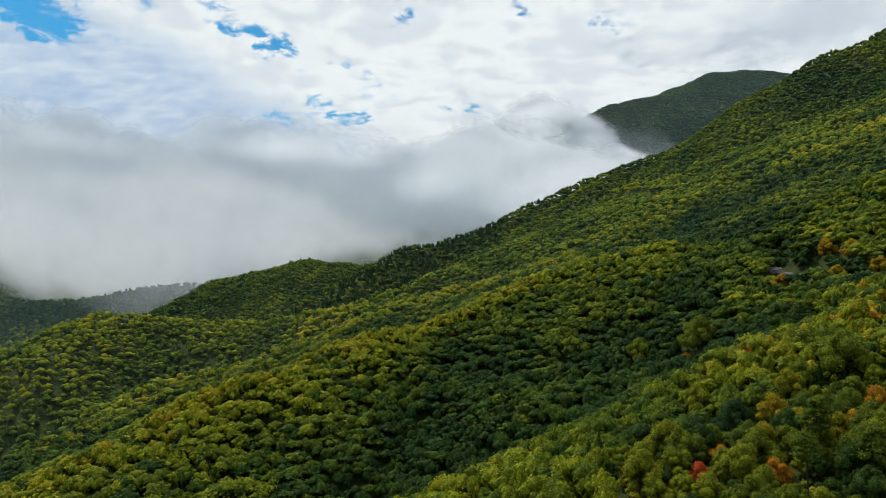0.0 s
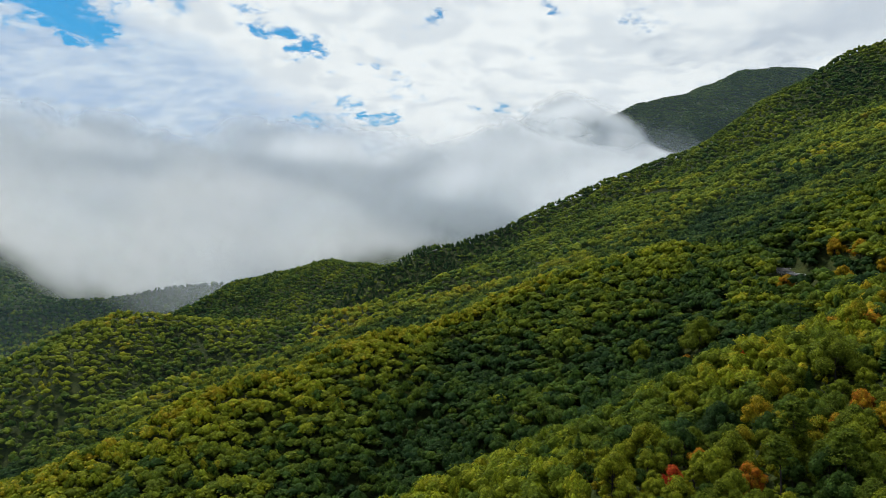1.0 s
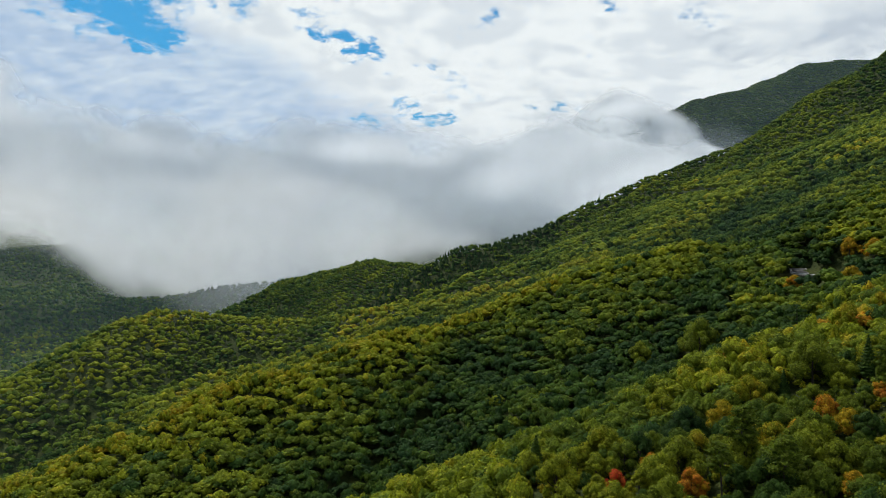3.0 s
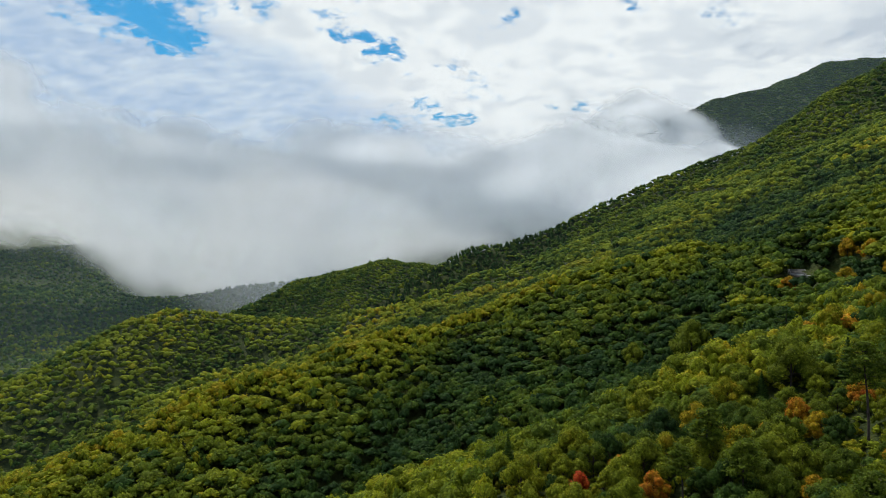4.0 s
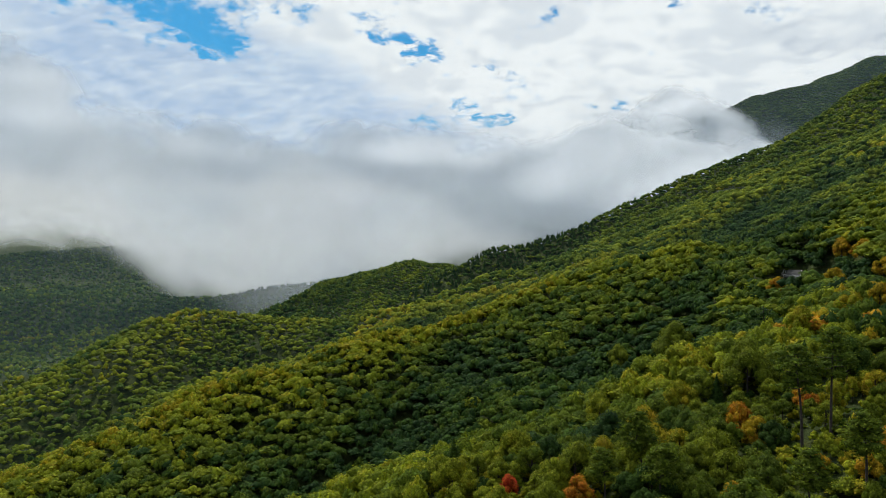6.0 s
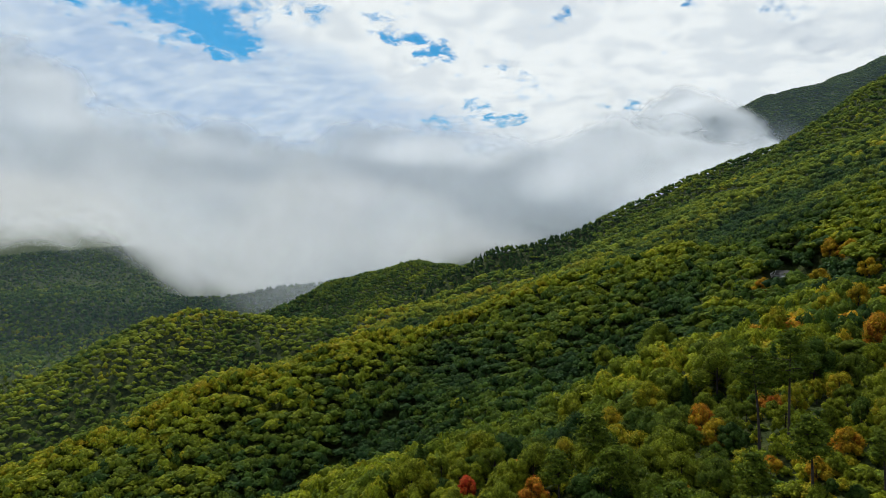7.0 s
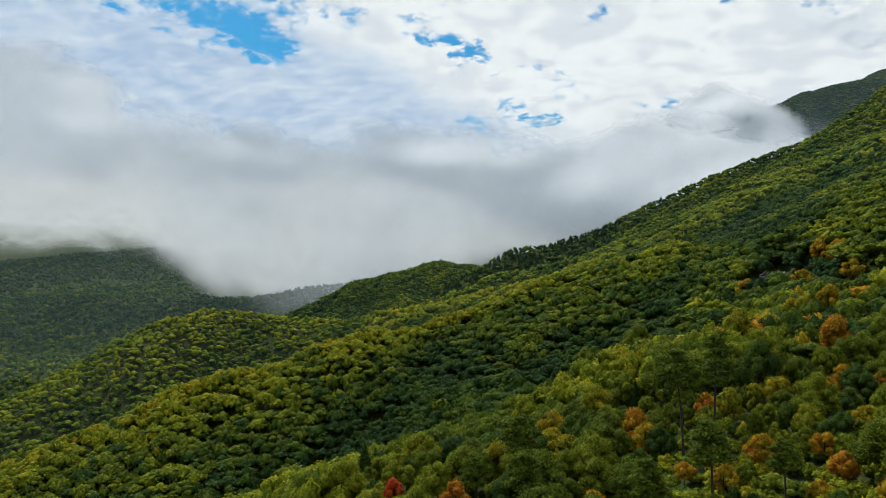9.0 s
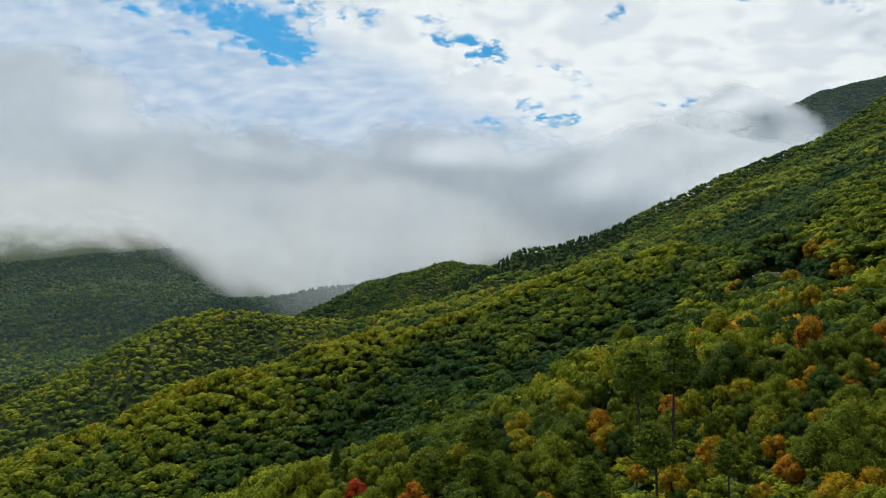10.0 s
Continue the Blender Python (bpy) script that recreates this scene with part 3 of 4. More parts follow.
# near slopes
p = scatter(-330, 330, 40, 480, 4.1, 31)
d = np.hypot(p[:, 0] - 30, p[:, 1])
p = p[wedge(p) & (d < 430) & ~near_road(p) & ~own_ground(p)]
p = np.array([q for q in p if all(math.hypot(q[0] - a[0], q[1] - a[1]) > 1.4 + 0.75 * a[3] for a in SPOTS + [(99.4, 205.9, 0, 3.5), (81.8, 235.6, 0, 4.5)])])
d = np.hypot(p[:, 0] - 30, p[:, 1])
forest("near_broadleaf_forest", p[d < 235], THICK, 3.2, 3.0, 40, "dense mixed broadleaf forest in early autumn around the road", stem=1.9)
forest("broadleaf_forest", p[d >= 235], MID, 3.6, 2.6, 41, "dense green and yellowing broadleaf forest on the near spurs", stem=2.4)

# middle slopes up to the skyline
p = scatter(-520, 520, 260, 1130, 5.7, 32)
d = np.hypot(p[:, 0] - 30, p[:, 1])
p = p[wedge(p) & (d >= 430) & ((p[:, 1] < np.interp(p[:, 0], EDGE_X, EDGE_Y) + 30) | (p[:, 0] < -40))]
c = conifer_ground(p) & (np.random.RandomState(9).rand(len(p)) < 0.62)
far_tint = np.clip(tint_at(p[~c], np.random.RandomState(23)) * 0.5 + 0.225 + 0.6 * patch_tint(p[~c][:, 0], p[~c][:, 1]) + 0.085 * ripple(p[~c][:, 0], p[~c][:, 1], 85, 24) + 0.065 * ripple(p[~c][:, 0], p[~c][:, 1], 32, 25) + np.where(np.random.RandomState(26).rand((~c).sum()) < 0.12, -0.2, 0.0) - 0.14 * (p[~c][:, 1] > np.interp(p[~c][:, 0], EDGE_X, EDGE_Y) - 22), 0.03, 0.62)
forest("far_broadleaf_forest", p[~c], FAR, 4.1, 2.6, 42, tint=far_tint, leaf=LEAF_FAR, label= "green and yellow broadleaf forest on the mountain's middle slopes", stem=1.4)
forest("conifer_stand", p[c], CONE, 15.0, 5.6, 45, "dark green stand of spruce along the lower ridge", tint=np.random.RandomState(3).uniform(0.04, 0.18, c.sum()), sink=0.8)

# shrubs between the near trees
p = scatter(0, 200, 60, 240, 2.9, 38)
p = p[wedge(p) & ~near_road(p, 3.6)]
close = (abs(p[:, 0] - 84) < 20) & (abs(p[:, 1] - 108) < 18)
forest("undergrowth", p[close], THICK, 1.7, 1.3, 49, "low yellow-green shrubs around the pines", tint=tint_at(p[close], np.random.RandomState(13)) + 0.1, sink=0.2)
p = p[~close]
forest("undergrowth", p, SHRUB, 1.3, 1.1, 48, "low green and yellowing shrubs beneath the near trees", tint=(tint_at(p, np.random.RandomState(12)) + 0.05), sink=0.2)

# slopes below and behind, out of the open
p = scatter(-260, 330, -220, 230, 12, 35)
p = p[~wedge(p) | (p[:, 1] < 66)]
p = p[np.hypot(p[:, 0] - 30, p[:, 1]) < 330]
forest("lower_forest", p[~near_road(p)], DOT, 6.2, 5.0, 46, "green broadleaf forest on the slope below", stem=1.0)

# other side of the valley and the summit
p = scatter(-1600, 0, 700, 1950, 11.5, 33)
dist = np.hypot(p[:, 0] - 30, p[:, 1])
dist = p[wedge(p, -52, 0) & (dist > 1000) & (dist < 2180)]
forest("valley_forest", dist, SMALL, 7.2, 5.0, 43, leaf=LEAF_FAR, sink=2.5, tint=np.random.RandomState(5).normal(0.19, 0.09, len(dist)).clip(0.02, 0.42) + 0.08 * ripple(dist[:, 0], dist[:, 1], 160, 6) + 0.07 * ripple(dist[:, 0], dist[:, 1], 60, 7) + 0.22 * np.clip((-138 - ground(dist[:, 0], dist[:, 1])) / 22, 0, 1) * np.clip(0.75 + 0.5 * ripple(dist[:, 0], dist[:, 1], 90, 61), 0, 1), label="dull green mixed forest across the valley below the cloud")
p = scatter(350, 2000, 2250, 2990, 12.5, 34)
dist = p[wedge(p, 5, 40)]
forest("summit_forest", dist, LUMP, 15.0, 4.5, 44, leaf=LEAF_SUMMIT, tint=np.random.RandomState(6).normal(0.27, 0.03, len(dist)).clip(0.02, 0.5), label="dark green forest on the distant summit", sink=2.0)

# ---- cloud bank over the valley ----
def fog_sheet(radius, base, top, strength, seed, belly, soft, wisp, roof=900, end=46):
    """A curved bank of cloud; a thick one bulges towards the valley, over a hollow base and under a rounded top."""
    fine = belly > 0
    a = np.radians(np.linspace(-66, end, 240 if fine else 80))
    hgt = np.linspace(-280, roof, 110 if fine else 36)
    A, Hh = np.meshgrid(a, hgt)
    R = radius + 25 * np.sin(A * 7 + seed) + 15 * np.sin(A * 17 + 2 * seed + Hh * 0.006)
    if fine:
        swell = [noise.fractal(Vector((u * radius * 0.0036 + seed, h * 0.0046, seed)), 1.0, 2.0, 2) for h in hgt for u in a]
        R = R - belly * np.array(swell).reshape(A.shape)
        # one end leans back into the light, the other hangs over the valley
        back = np.clip((np.degrees(A) + 12) / 20, 0, 1) * (1.0 if radius < 2000 else 0.1)
        hang = np.clip((-25 - np.degrees(A)) / 12, 0, 1)
        R = R + (0.75 + 1.1 * back) * (np.sqrt(np.maximum(Hh - 110 + 90 * back, 0) ** 2 + 3600) - 60)
        R = R + (0.2 + 1.8 * hang) * (np.sqrt(np.maximum(60 + 70 * hang - Hh, 0) ** 2 + 3600) - 60)
    v, q = sheet(30 + R * np.sin(A), R * np.cos(A), Hh)
    ob = new("cloud_bank", mesh_of("cloud_bank", v, q, fog_material("cloud", base, top, strength, seed, soft, wisp), smooth=True))
    return tagged(ob, "low white cloud bank drifting over the wooded valley", "cloud", "cloud banks over the valley", "structure")


for i, (radius, base, top, strength, belly, soft, wisp) in enumerate((
        (1215, 5, 90, 0.235, 0, 110, 1.3), (1300, -8, 150, 0.24, 0, 110, 1.2), (1420, -20, 200, 0.24, 0, 100, 1.1),
        (1570, -45, 205, 1.0, 34, 48, 0.45), (2150, -75, 225, 1.0, 60, 55, 0.6))):
    fog_sheet(radius, base, top, strength, i + 1, belly, soft, wisp)
for i, (radius, base, strength) in enumerate(((1860, -66, 0.24),)):
    fog_sheet(radius, base, 150, strength, i + 7, 0, 90, 1.2, 40, -8)


# ---- single trees of the near shoulder ----
def part(name, mesh, parent, label=""):
    ob = new(name, mesh)
    ob.parent = parent
    return tagged(ob, label) if label else ob


def broadleaf_meshes(rng, height, radius, leaves):
    """Trunk with limbs, and a crown of many small sprays in uneven masses with gaps between them."""
    base = height * 0.2
    a = rng.uniform(0, 0.9, 16) + np.arange(16) * 2.4
    f = np.linspace(0, 1, 16)
    reach = 0.72 * np.sin(math.pi * (0.22 + 0.72 * f)) * rng.uniform(0.6, 1.3, 16)
    c = np.stack([reach * np.cos(a), reach * np.sin(a), 0.25 + 1.1 * f + rng.uniform(-0.14, 0.14, 16)], 1)
    r = rng.uniform(0.20, 0.40, 16)
    scale = np.array((radius, radius, (height - base) / 1.72))
    wood = [tube([(0, 0, -0.6), (0.05, 0.02, height * 0.25), (0.12, -0.08, height * 0.5), (0.1, 0.0, height * 0.8)], [0.22, 0.17, 0.12, 0.03], 7)]
    for q in c[::2]:
        tip = q * scale + (0, 0, base)
        start = np.array((0.08, -0.03, min(height * rng.uniform(0.26, 0.5), tip[2])))
        wood.append(tube([start, (start + tip) / 2 + (0, 0, -0.2), tip], [0.08, 0.05, 0.02], 5))
    p, d = on_lobes(c, r, leaves, rng)
    n = d + np.array((0, 0, 0.6)) + rng.normal(size=d.shape) * 0.5
    crown = [sprays(p * scale + (0, 0, base), n, 0.130 * rng.uniform(0.6, 1.5, leaves), rng)]
    for q, b in zip(c, r):
        crown.append(blob(q * scale + (0, 0, base), b * 0.86 * scale, rng, 6, 3))
    return mesh_of("trunk", *joined(wood), BARK, smooth=True), mesh_of("crown", *joined(crown), LEAF_OWN, smooth=True)


def pine_meshes(rng, height, lean, leaves):
    """A bare dark stem with flat pads of needles in its upper half."""
    top = np.array((lean, lean * 0.4, height))
    stem = lambda f: np.array((lean * f * f, lean * 0.4 * f, height * f - 0.6))
    wood = [tube([stem(f) for f in (0, 0.25, 0.5, 0.75, 0.98)], [0.24, 0.20, 0.16, 0.10, 0.03], 8)]
    centres, sizes = [], []
    for i in range(22):
        f = 0.60 + 0.385 * i / 21
        a, reach = i * 2.4 + rng.uniform(-0.4, 0.4), height * 0.165 * math.sin(math.pi * (0.25 + 0.68 * i / 21)) * rng.uniform(0.45, 1.15)
        tip = stem(f) + (reach * math.cos(a), reach * math.sin(a), rng.uniform(0.1, 0.7))
        wood.append(tube([stem(f), (stem(f) + tip) / 2 - (0, 0, 0.12), tip], [0.07, 0.05, 0.02], 4))
        centres.append(tip)
        sizes.append(rng.uniform(0.95, 1.6))
    i = rng.randint(len(centres), size=leaves)
    d = rng.normal(size=(leaves, 3)) * (0.55, 0.55, 0.24)
    p = np.array(centres)[i] + d * np.array(sizes)[i, None]
    n = d * (0.6, 0.6, 1.6) + np.array((0, 0, 0.6)) + rng.normal(size=d.shape) * 0.5
    crown = [sprays(p, n, 0.19 * rng.uniform(0.6, 1.4, leaves), rng)]
    crown += [blob(np.array(q), np.array((0.75, 0.75, 0.3)) * z, rng, 6, 2) for q, z in zip(centres, sizes)]
    return mesh_of("trunk", *joined(wood), BARK, smooth=True), mesh_of("crown", *joined(crown), LEAF_OWN, smooth=True)


def spruce_meshes(rng, height, leaves):
    v, q = cone_of(rng, leaves, 0.026, 15)
    crown = mesh_of("crown", v * (height * 1.15, height * 1.15, height) + (0, 0, 0.5), q, LEAF_OWN)
    return mesh_of("trunk", *tube([(0, 0, -0.6), (0, 0, height * 0.5), (0, 0, height * 0.97)], [0.2, 0.12, 0.02], 7), BARK, smooth=True), crown


def stand(name, meshes):
    """A tree as one thing with a trunk and a crown."""
    ob = new(name)
    part("trunk", meshes[0], ob)
    part("crown", meshes[1], ob)
    return ob


COLOURS = ((0.27, "dark green broadleaf tree on the wooded slope"), (0.46, "green broadleaf tree with a full rounded crown"), (0.62, "yellow-green broadleaf tree turning to autumn"), (0.78, "golden yellow broadleaf tree in autumn leaf"), (0.90, "orange broadleaf tree in autumn leaf"), (2.0, "bright red broadleaf tree in autumn leaf"))

rng = np.random.RandomState(17)
BROAD = [stand("broadleaf_tree", broadleaf_meshes(rng, h, r, n)) for h, r, n in ((7.4, 3.3, 2100), (8.2, 3.7, 2500), (6.6, 3.1, 1900), (9.2, 4.2, 3000), (5.6, 2.9, 1700), (8.6, 3.0, 2100), (10.2, 4.8, 4200))]
PINES = [stand("pine_tree", pine_meshes(rng, h, lean, 2600)) for h, lean in ((17.0, -1.6), (17.5, 0.3), (13.0, 0.6))]
SPRUCES = [stand("spruce_tree", spruce_meshes(rng, h, 3200)) for h in (9.0, 12.0)]
used = set()
RADII = (3.3, 3.7, 3.1, 4.2, 2.9, 3.0, 4.8)


def plant(proto, x, y, turn, scale, tint, label, group):
    m = pose(x, y, float(ground(np.array([x]), np.array([y]))[0]), 0, 0, turn) @ Matrix.Scale(scale, 4)
    if proto in used:
        ob = copy_thing(proto, m)
    else:
        used.add(proto)
        proto.matrix_basis = m
        ob = proto
    for o in ob.children:
        o.color = (tint, tint, tint, 1)
    return tagged(ob, label, "tree", group)


def plant_clean(proto, x, y, turn, scale, tint, label, group):
    """Copies of a prototype take only the new pose's own scale."""
    if proto in used:
        z = float(ground(np.array([x]), np.array([y]))[0])
        keep = tuple(proto.scale)
        ob = copy_thing(proto, pose(x, y, z, 0, 0, turn) @ Matrix.Diagonal((scale / keep[0], scale / keep[1], scale / keep[2], 1)))
        for o in ob.children:
            o.color = (tint, tint, tint, 1)
        return tagged(ob, label, "tree", group)
    return plant(proto, x, y, turn, scale, tint, label, group)


PINE_AT = [(91, 102, 2, 0.62), (82.0, 123.5, 0, 1.0), (86.5, 124.5, 1, 1.0), (57, 125, 2, 1.0), (63, 83, 1, 0.95), (59, 112, 2, 0.95), (83, 103, 2, 0.9), (75, 100, 2, 0.85), (52, 118, 2, 0.8)]

def cedar_meshes(rng, height, leaves):
    """A broad dark conifer with flat level tiers."""
    wood = [tube([(0, 0, -0.6), (0, 0, height * 0.5), (0, 0, height * 0.97)], [0.3, 0.2, 0.03], 7)]
    centres, sizes = [], []
    for i in range(26):
        f = 0.25 + 0.72 * (i // 4) / 6.5
        a, reach = i * 2.4, (1.08 - f) * height * 0.42 * rng.uniform(0.55, 1.1)
        tip = np.array((reach * math.cos(a), reach * math.sin(a), f * height + rng.uniform(-0.1, 0.1)))
        wood.append(tube([(0, 0, f * height - 0.3), tip * (0.5, 0.5, 1), tip], [0.08, 0.05, 0.02], 4))
        centres.append(tip)
        sizes.append(rng.uniform(1.1, 1.9) * (1.2 - 0.5 * f))
    i = rng.randint(len(centres), size=leaves)
    d = rng.normal(size=(leaves, 3)) * (0.6, 0.6, 0.09)
    p = np.array(centres)[i] + d * np.array(sizes)[i, None]
    n = np.array((0, 0, 1.0)) + rng.normal(size=d.shape) * 0.35
    crown = [sprays(p, n, 0.2 * rng.uniform(0.6, 1.4, leaves), rng)]
    crown += [blob(np.array(q), np.array((0.8, 0.8, 0.14)) * z, rng, 6, 2) for q, z in zip(centres, sizes)]
    return mesh_of("trunk", *joined(wood), BARK, smooth=True), mesh_of("crown", *joined(crown), LEAF_OWN, smooth=True)


CEDAR = stand("cedar_tree", cedar_meshes(np.random.RandomState(4), 12.5, 2600))
plant(CEDAR, 99.4, 205.9, 30, 1.0, 0.06, "dark blue-green cedar with flat level tiers", "")
plant_clean(BROAD[6], 81.8, 235.6, 15, 1.35, 0.43, "tall round-topped green tree beside the gully", "broadleaf trees of the near slope")

for x, y, i, sc in PINE_AT:
    plant_clean(PINES[i], x, y, 0 if i < 2 else x * 37, sc, 0.31 + 0.03 * (i == 2), "tall dark green pine with a bare black stem", "pines on the slope")
p = scatter(20, 152, 64, 174, 5.3, 36)
p = p[own_ground(p) & ~near_road(p)]
p = np.array([q for q in p if all(math.hypot(q[0] - a[0], q[1] - a[1]) > 2.2 for a in PINE_AT) and all(math.hypot(q[0] - a[0], q[1] - a[1]) > 1.2 + 0.75 * a[3] for a in SPOTS) and math.hypot(q[0] - 82.5, q[1] - 118) > 6.0 and math.hypot(q[0] - 81, q[1] - 109) > 4.5])
tints = np.clip(tint_at(p, np.random.RandomState(8)) + 0.04 * np.clip((p[:, 0] - 54) / 14, -0.5, 1) + np.where((p[:, 0] > 86) & (np.random.RandomState(18).rand(len(p)) < 0.33), 0.22, 0.0), 0.03, 0.82)
for i, (x, y, t, sc) in enumerate(SPOTS):
    k = 6 if sc > 3.3 else i % 6
    sc = sc * 1.15 if t > 0.6 else sc
    t = 0.74 + (t - 0.74) * 0.55 if 0.74 < t < 0.95 else t
    plant_clean(BROAD[k], x, y, i * 47, sc / RADII[k], t, next(l for top, l in COLOURS if t < top), "broadleaf trees of the near slope")
conifers = 0
for (x, y), t in zip(p, tints):
    kind = rng.rand()
    if kind < 0.025 and t < 0.5:
        conifers += 1
        plant_clean(SPRUCES[conifers % 2], x, y, rng.uniform(0, 360), rng.uniform(0.6, 0.8), rng.uniform(0.14, 0.24), "dark green conical spruce among broadleaf trees", "spruces on the slope")
        continue
    i = rng.choice(len(BROAD), p=(0.2, 0.17, 0.18, 0.1, 0.15, 0.15, 0.05))
    plant_clean(BROAD[i], x, y, rng.uniform(0, 360), rng.uniform(0.6, 1.05) * (0.55 if abs(x - 85) < 11 and abs(y - 108) < 13 else 0.78 if x > 78 and y < 152 else 1.0), float(t), next(l for top, l in COLOURS if t < top), "broadleaf trees of the near slope")

# ---- road ----
def ribbon(offset0, offset1, lift, thick):
    """A strip along the road between two offsets from its middle."""
    pts = [Vector(a) for a in ROAD]
    fine = []
    for i in range(len(pts) - 1):
        a, b, c, e = pts[max(i - 1, 0)], pts[i], pts[i + 1], pts[min(i + 2, len(pts) - 1)]
        for j in range(6):
            u = j / 6
            fine.append(0.5 * (2 * b + (c - a) * u + (2 * a - 5 * b + 4 * c - e) * u * u + (3 * b - a - 3 * c + e) * u ** 3))
    rows = []
    for i, q in enumerate(fine):
        d = (fine[min(i + 1, len(fine) - 1)] - fine[max(i - 1, 0)]).normalized()
        s = Vector((d.y, -d.x, 0)).normalized()
        rows.append((q + s * offset0, q + s * offset1))
    v, f = [], []
    for a, b in rows:
        v += [(a.x, a.y, a.z + lift), (b.x, b.y, b.z + lift), (b.x, b.y, b.z + lift - thick), (a.x, a.y, a.z + lift - thick)]
    for i in range(len(rows) - 1):
        for j in range(4):
            f.append((i * 4 + j, i * 4 + (j + 1) % 4, i * 4 + 4 + (j + 1) % 4, i * 4 + 4 + j))
    f += [(3, 2, 1, 0), tuple(len(v) - 4 + j for j in range(4))]
    return np.array(v), np.array(f), rows


v, q, _ = ribbon(-2.8, 2.8, 0.0, 0.5)
tagged(new("road", mesh_of("road", v, q, ASPHALT)), "narrow grey asphalt mountain road through the forest", "road", kind="structure")
for a, b in ((-2.62, -2.5), (2.5, 2.62)):
    v, q, _ = ribbon(a, b, 0.006, 0.005)
    tagged(new("road_line", mesh_of("road_line", v, q, PAINT)), "worn white edge line on the asphalt", "road marking", kind="structure")
rail = new("guard_rail")
v, q, rows = ribbon(3.05, 3.13, 0.75, 0.32)
part("beam", mesh_of("beam", v, q, STEEL), rail)
v, q = tube([(0, 0, -0.5), (0, 0, 0.7)], [0.06, 0.06], 6)
post = mesh_of("post", v, q, STEEL)
for a, b in rows[::3]:
    part("post", post, rail).location = b + Vector((0, 0, 0.0))
tagged(rail, "grey galvanised steel guard rail beside the mountain road", "guard rail")


# ---- far small things ----
def box(x0, x1, y0, y1, z0, z1):
    v = np.array([(x, y, z) for z in (z0, z1) for x, y in ((x0, y0), (x1, y0), (x1, y1), (x0, y1))], float)
    return v, np.array([(3, 2, 1, 0), (4, 5, 6, 7), (0, 1, 5, 4), (1, 2, 6, 5), (2, 3, 7, 6), (3, 0, 4, 7)])


def height_at(x, y):
    return float(ground(np.array([float(x)]), np.array([float(y)]))[0])


GLASS = rough_material("dark_window", [(0.3, (0.02, 0.025, 0.03)), (0.7, (0.05, 0.055, 0.06))], 1.0, 2, 0.0, 0.01, 0.2)
house = new("house")
house.matrix_basis = pose(-716, 1530, height_at(-716, 1530) + 2.0, 0, 0, 20)
part("wall", mesh_of("wall", *box(-5, 5, -3.5, 3.5, -3, 7.0), PAINT), house, "white plastered wall")
v = np.array([(-5.5, -4, 7.0), (5.5, -4, 7.0), (5.5, 0, 9.6), (-5.5, 0, 9.6), (-5.5, 4, 7.0), (5.5, 4, 7.0)], float)
part("roof", mesh_of("roof", np.concatenate([v, v + (0, 0, 0.25)]), [(0, 1, 2, 3), (3, 2, 5, 4), (9, 8, 7, 6), (10, 11, 8, 9), (0, 6, 7, 1), (4, 5, 11, 10), (0, 3, 9, 6), (3, 4, 10, 9), (2, 1, 7, 8), (5, 2, 8, 11)], TILE), house, "red tiled gable roof")
pane = mesh_of("window", *box(-0.5, 0.5, -3.56, -3.5, 0, 1.4), GLASS)
for wx in (-3.2, 0, 3.2):
    part("window", pane, house).location = (wx, 0, 3.6)
tagged(house, "small white house with a tiled roof among trees", "house")

mast = new("lattice_mast")
mast.matrix_basis = pose(-266, 1086, height_at(-266, 1086))
leg = mesh_of("leg", *tube([(1.3, 1.3, -1), (0.25, 0.25, 19)], [0.14, 0.08], 5), STEEL)
for i in range(4):
    part("leg", leg, mast).rotation_euler = (0, 0, i * math.pi / 2)
bar = mesh_of("cross_arm", *tube([(-3.2, 0, 0), (3.2, 0, 0)], [0.1, 0.1], 5), STEEL)
for z in (13.5, 17.0):
    part("cross_arm", bar, mast).location = (0, 0, z)
tagged(mast, "grey steel lattice power mast on the ridge", "power mast")


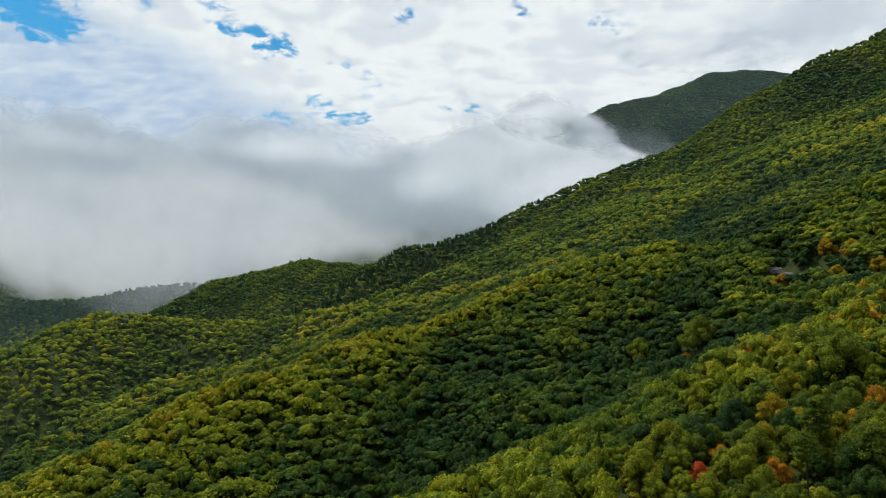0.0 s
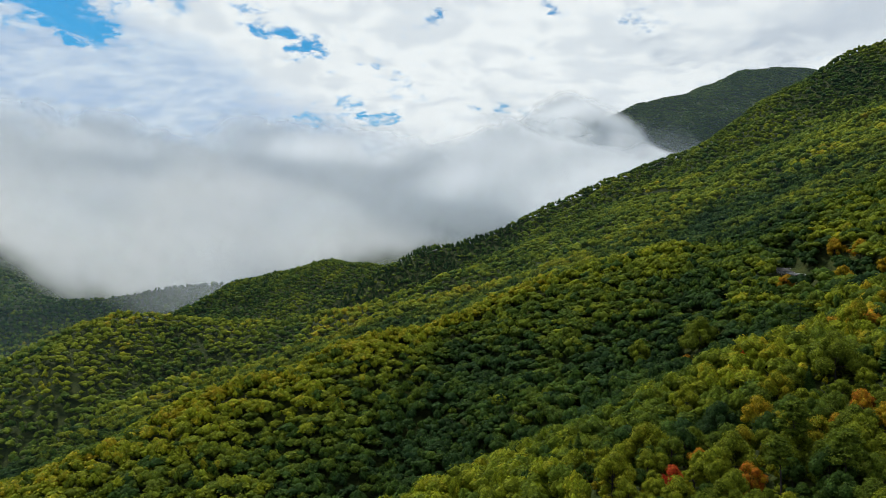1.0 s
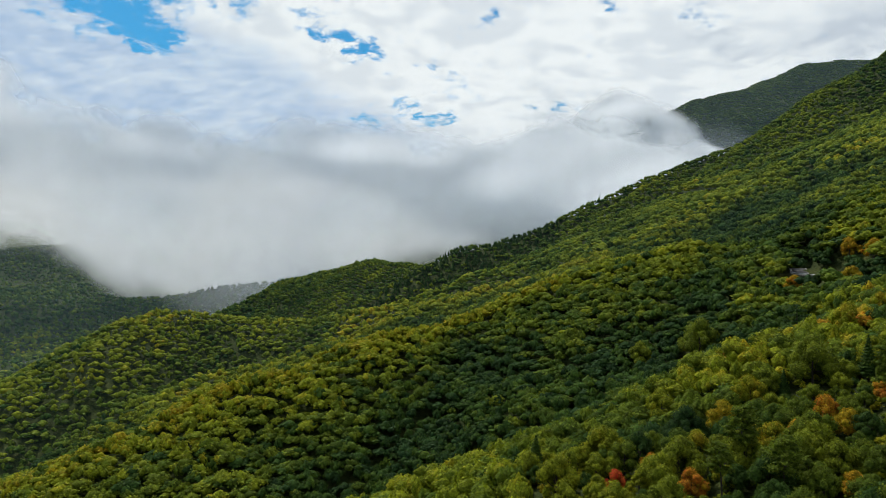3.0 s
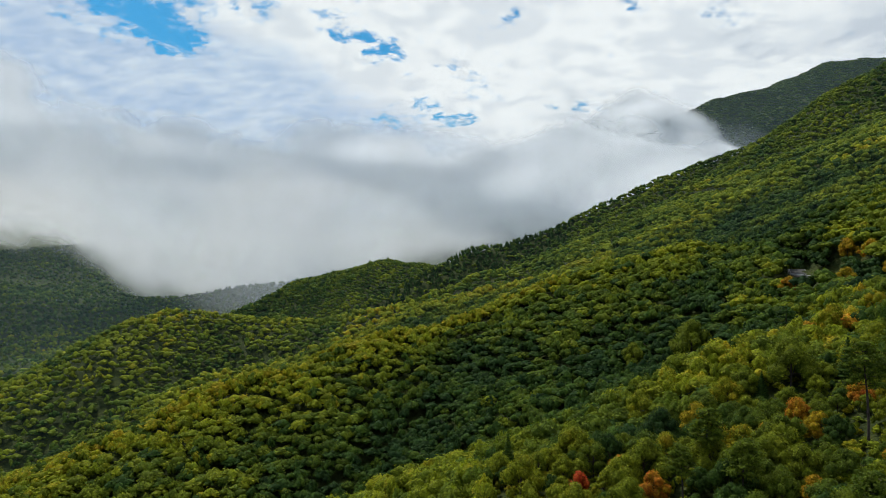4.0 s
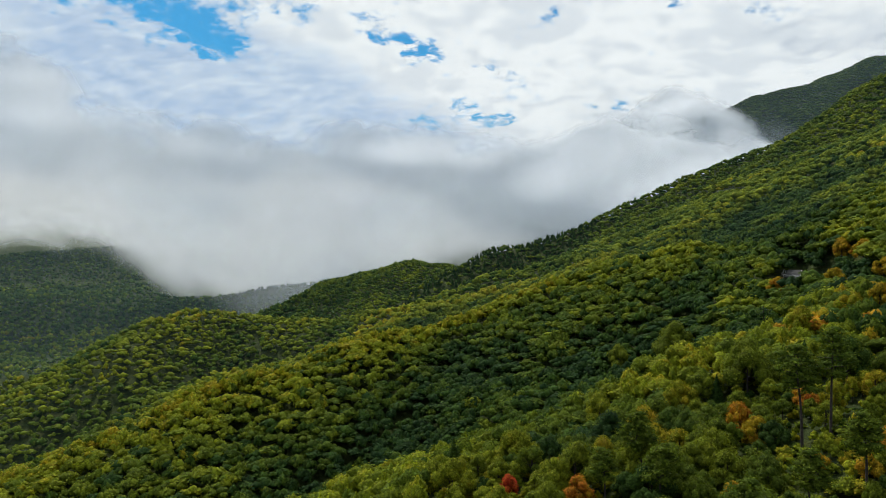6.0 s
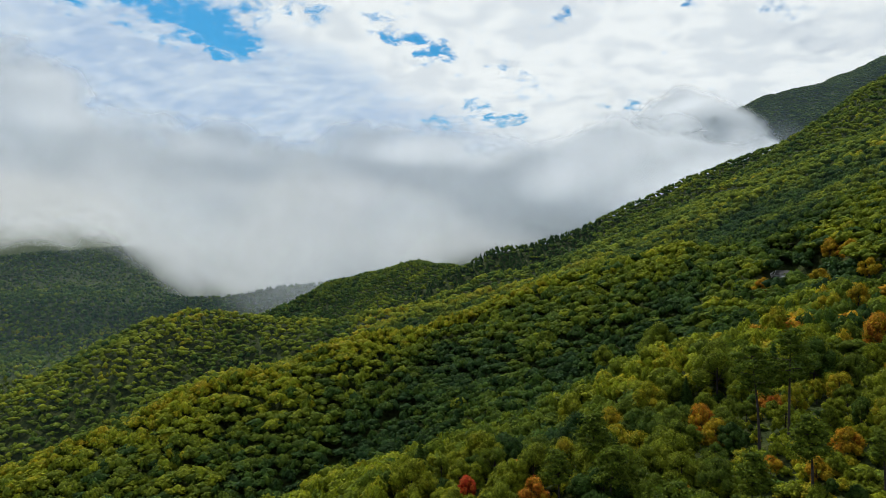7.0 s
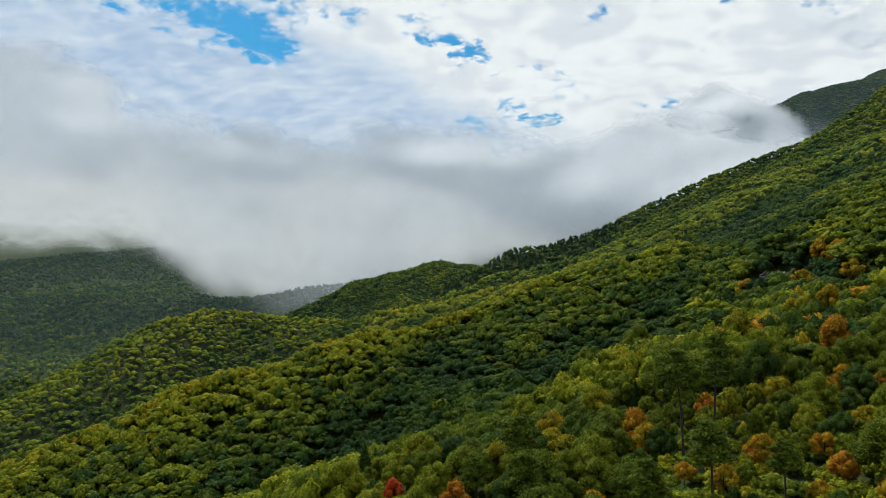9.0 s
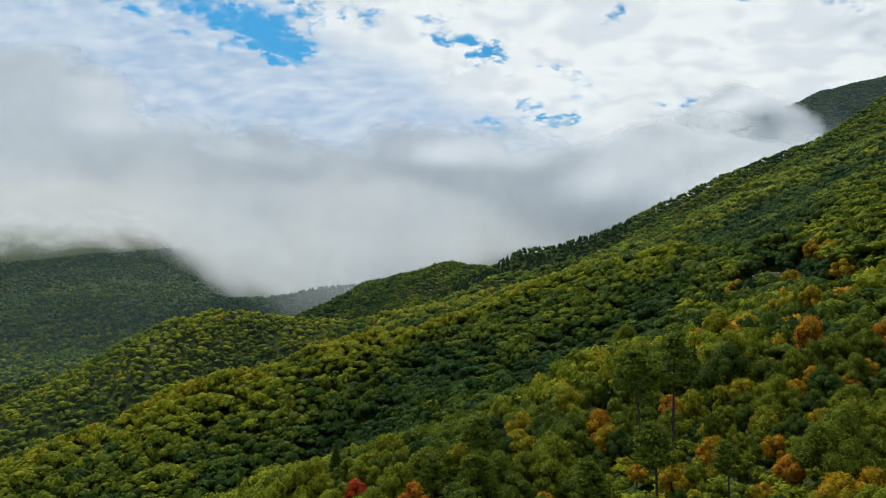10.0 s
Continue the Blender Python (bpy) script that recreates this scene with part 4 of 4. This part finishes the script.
def rock(x, y, size, seed):
    """A weathered outcrop: a lump with broken faces."""
    g = np.random.RandomState(seed)
    bm = bmesh.new()
    bmesh.ops.create_icosphere(bm, subdivisions=3, radius=1.0)
    for w in bm.verts:
        q = Vector(w.co)
        f = 0.75 + 0.35 * noise.noise(q * 1.6 + Vector((seed, 0, 0))) + 0.18 * noise.noise(q * 4.5)
        w.co = Vector((q.x * size[0], q.y * size[1], q.z * size[2])) * f
    me = bpy.data.meshes.new("rock_outcrop")
    bm.to_mesh(me)
    bm.free()
    me.materials.append(ROCK)
    ob = new("rock_outcrop", me)
    ob.matrix_basis = pose(x, y, height_at(x, y) + size[2] * 0.2, 0, 0, g.uniform(0, 360))
    return tagged(ob, "weathered grey-brown rock outcrop in the gully", "rock", "rocks in the gully")


for i, (x, y, size) in enumerate(((72, 259, (3.0, 2.0, 3.2)), (68, 262, (2.2, 1.8, 2.6)), (75, 228, (3.4, 2.2, 2.2)), (79, 226, (2.4, 1.8, 1.8)), (70, 231, (2.0, 1.6, 1.6)))):
    rock(x, y, size, i + 3)

# thin haze in the valley air, put in as two faintly blue see-through shells
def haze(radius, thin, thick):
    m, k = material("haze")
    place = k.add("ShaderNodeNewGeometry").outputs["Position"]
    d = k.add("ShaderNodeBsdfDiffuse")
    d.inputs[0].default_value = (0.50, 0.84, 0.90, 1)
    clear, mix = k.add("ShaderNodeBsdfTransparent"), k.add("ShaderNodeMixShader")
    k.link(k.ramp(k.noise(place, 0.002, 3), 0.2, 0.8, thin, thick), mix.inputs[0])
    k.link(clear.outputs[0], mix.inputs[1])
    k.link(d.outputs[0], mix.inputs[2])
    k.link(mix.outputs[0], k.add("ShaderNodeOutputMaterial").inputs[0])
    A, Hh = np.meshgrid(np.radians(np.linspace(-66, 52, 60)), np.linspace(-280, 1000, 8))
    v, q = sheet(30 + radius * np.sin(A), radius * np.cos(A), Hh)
    tagged(new("haze", mesh_of("haze", v, q, m, smooth=True)), "thin see-through blue sheet that gives the valley air its haze", "haze", kind="structure")


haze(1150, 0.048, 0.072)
# fainter nearer shell, added to lift the dark tones of the slopes
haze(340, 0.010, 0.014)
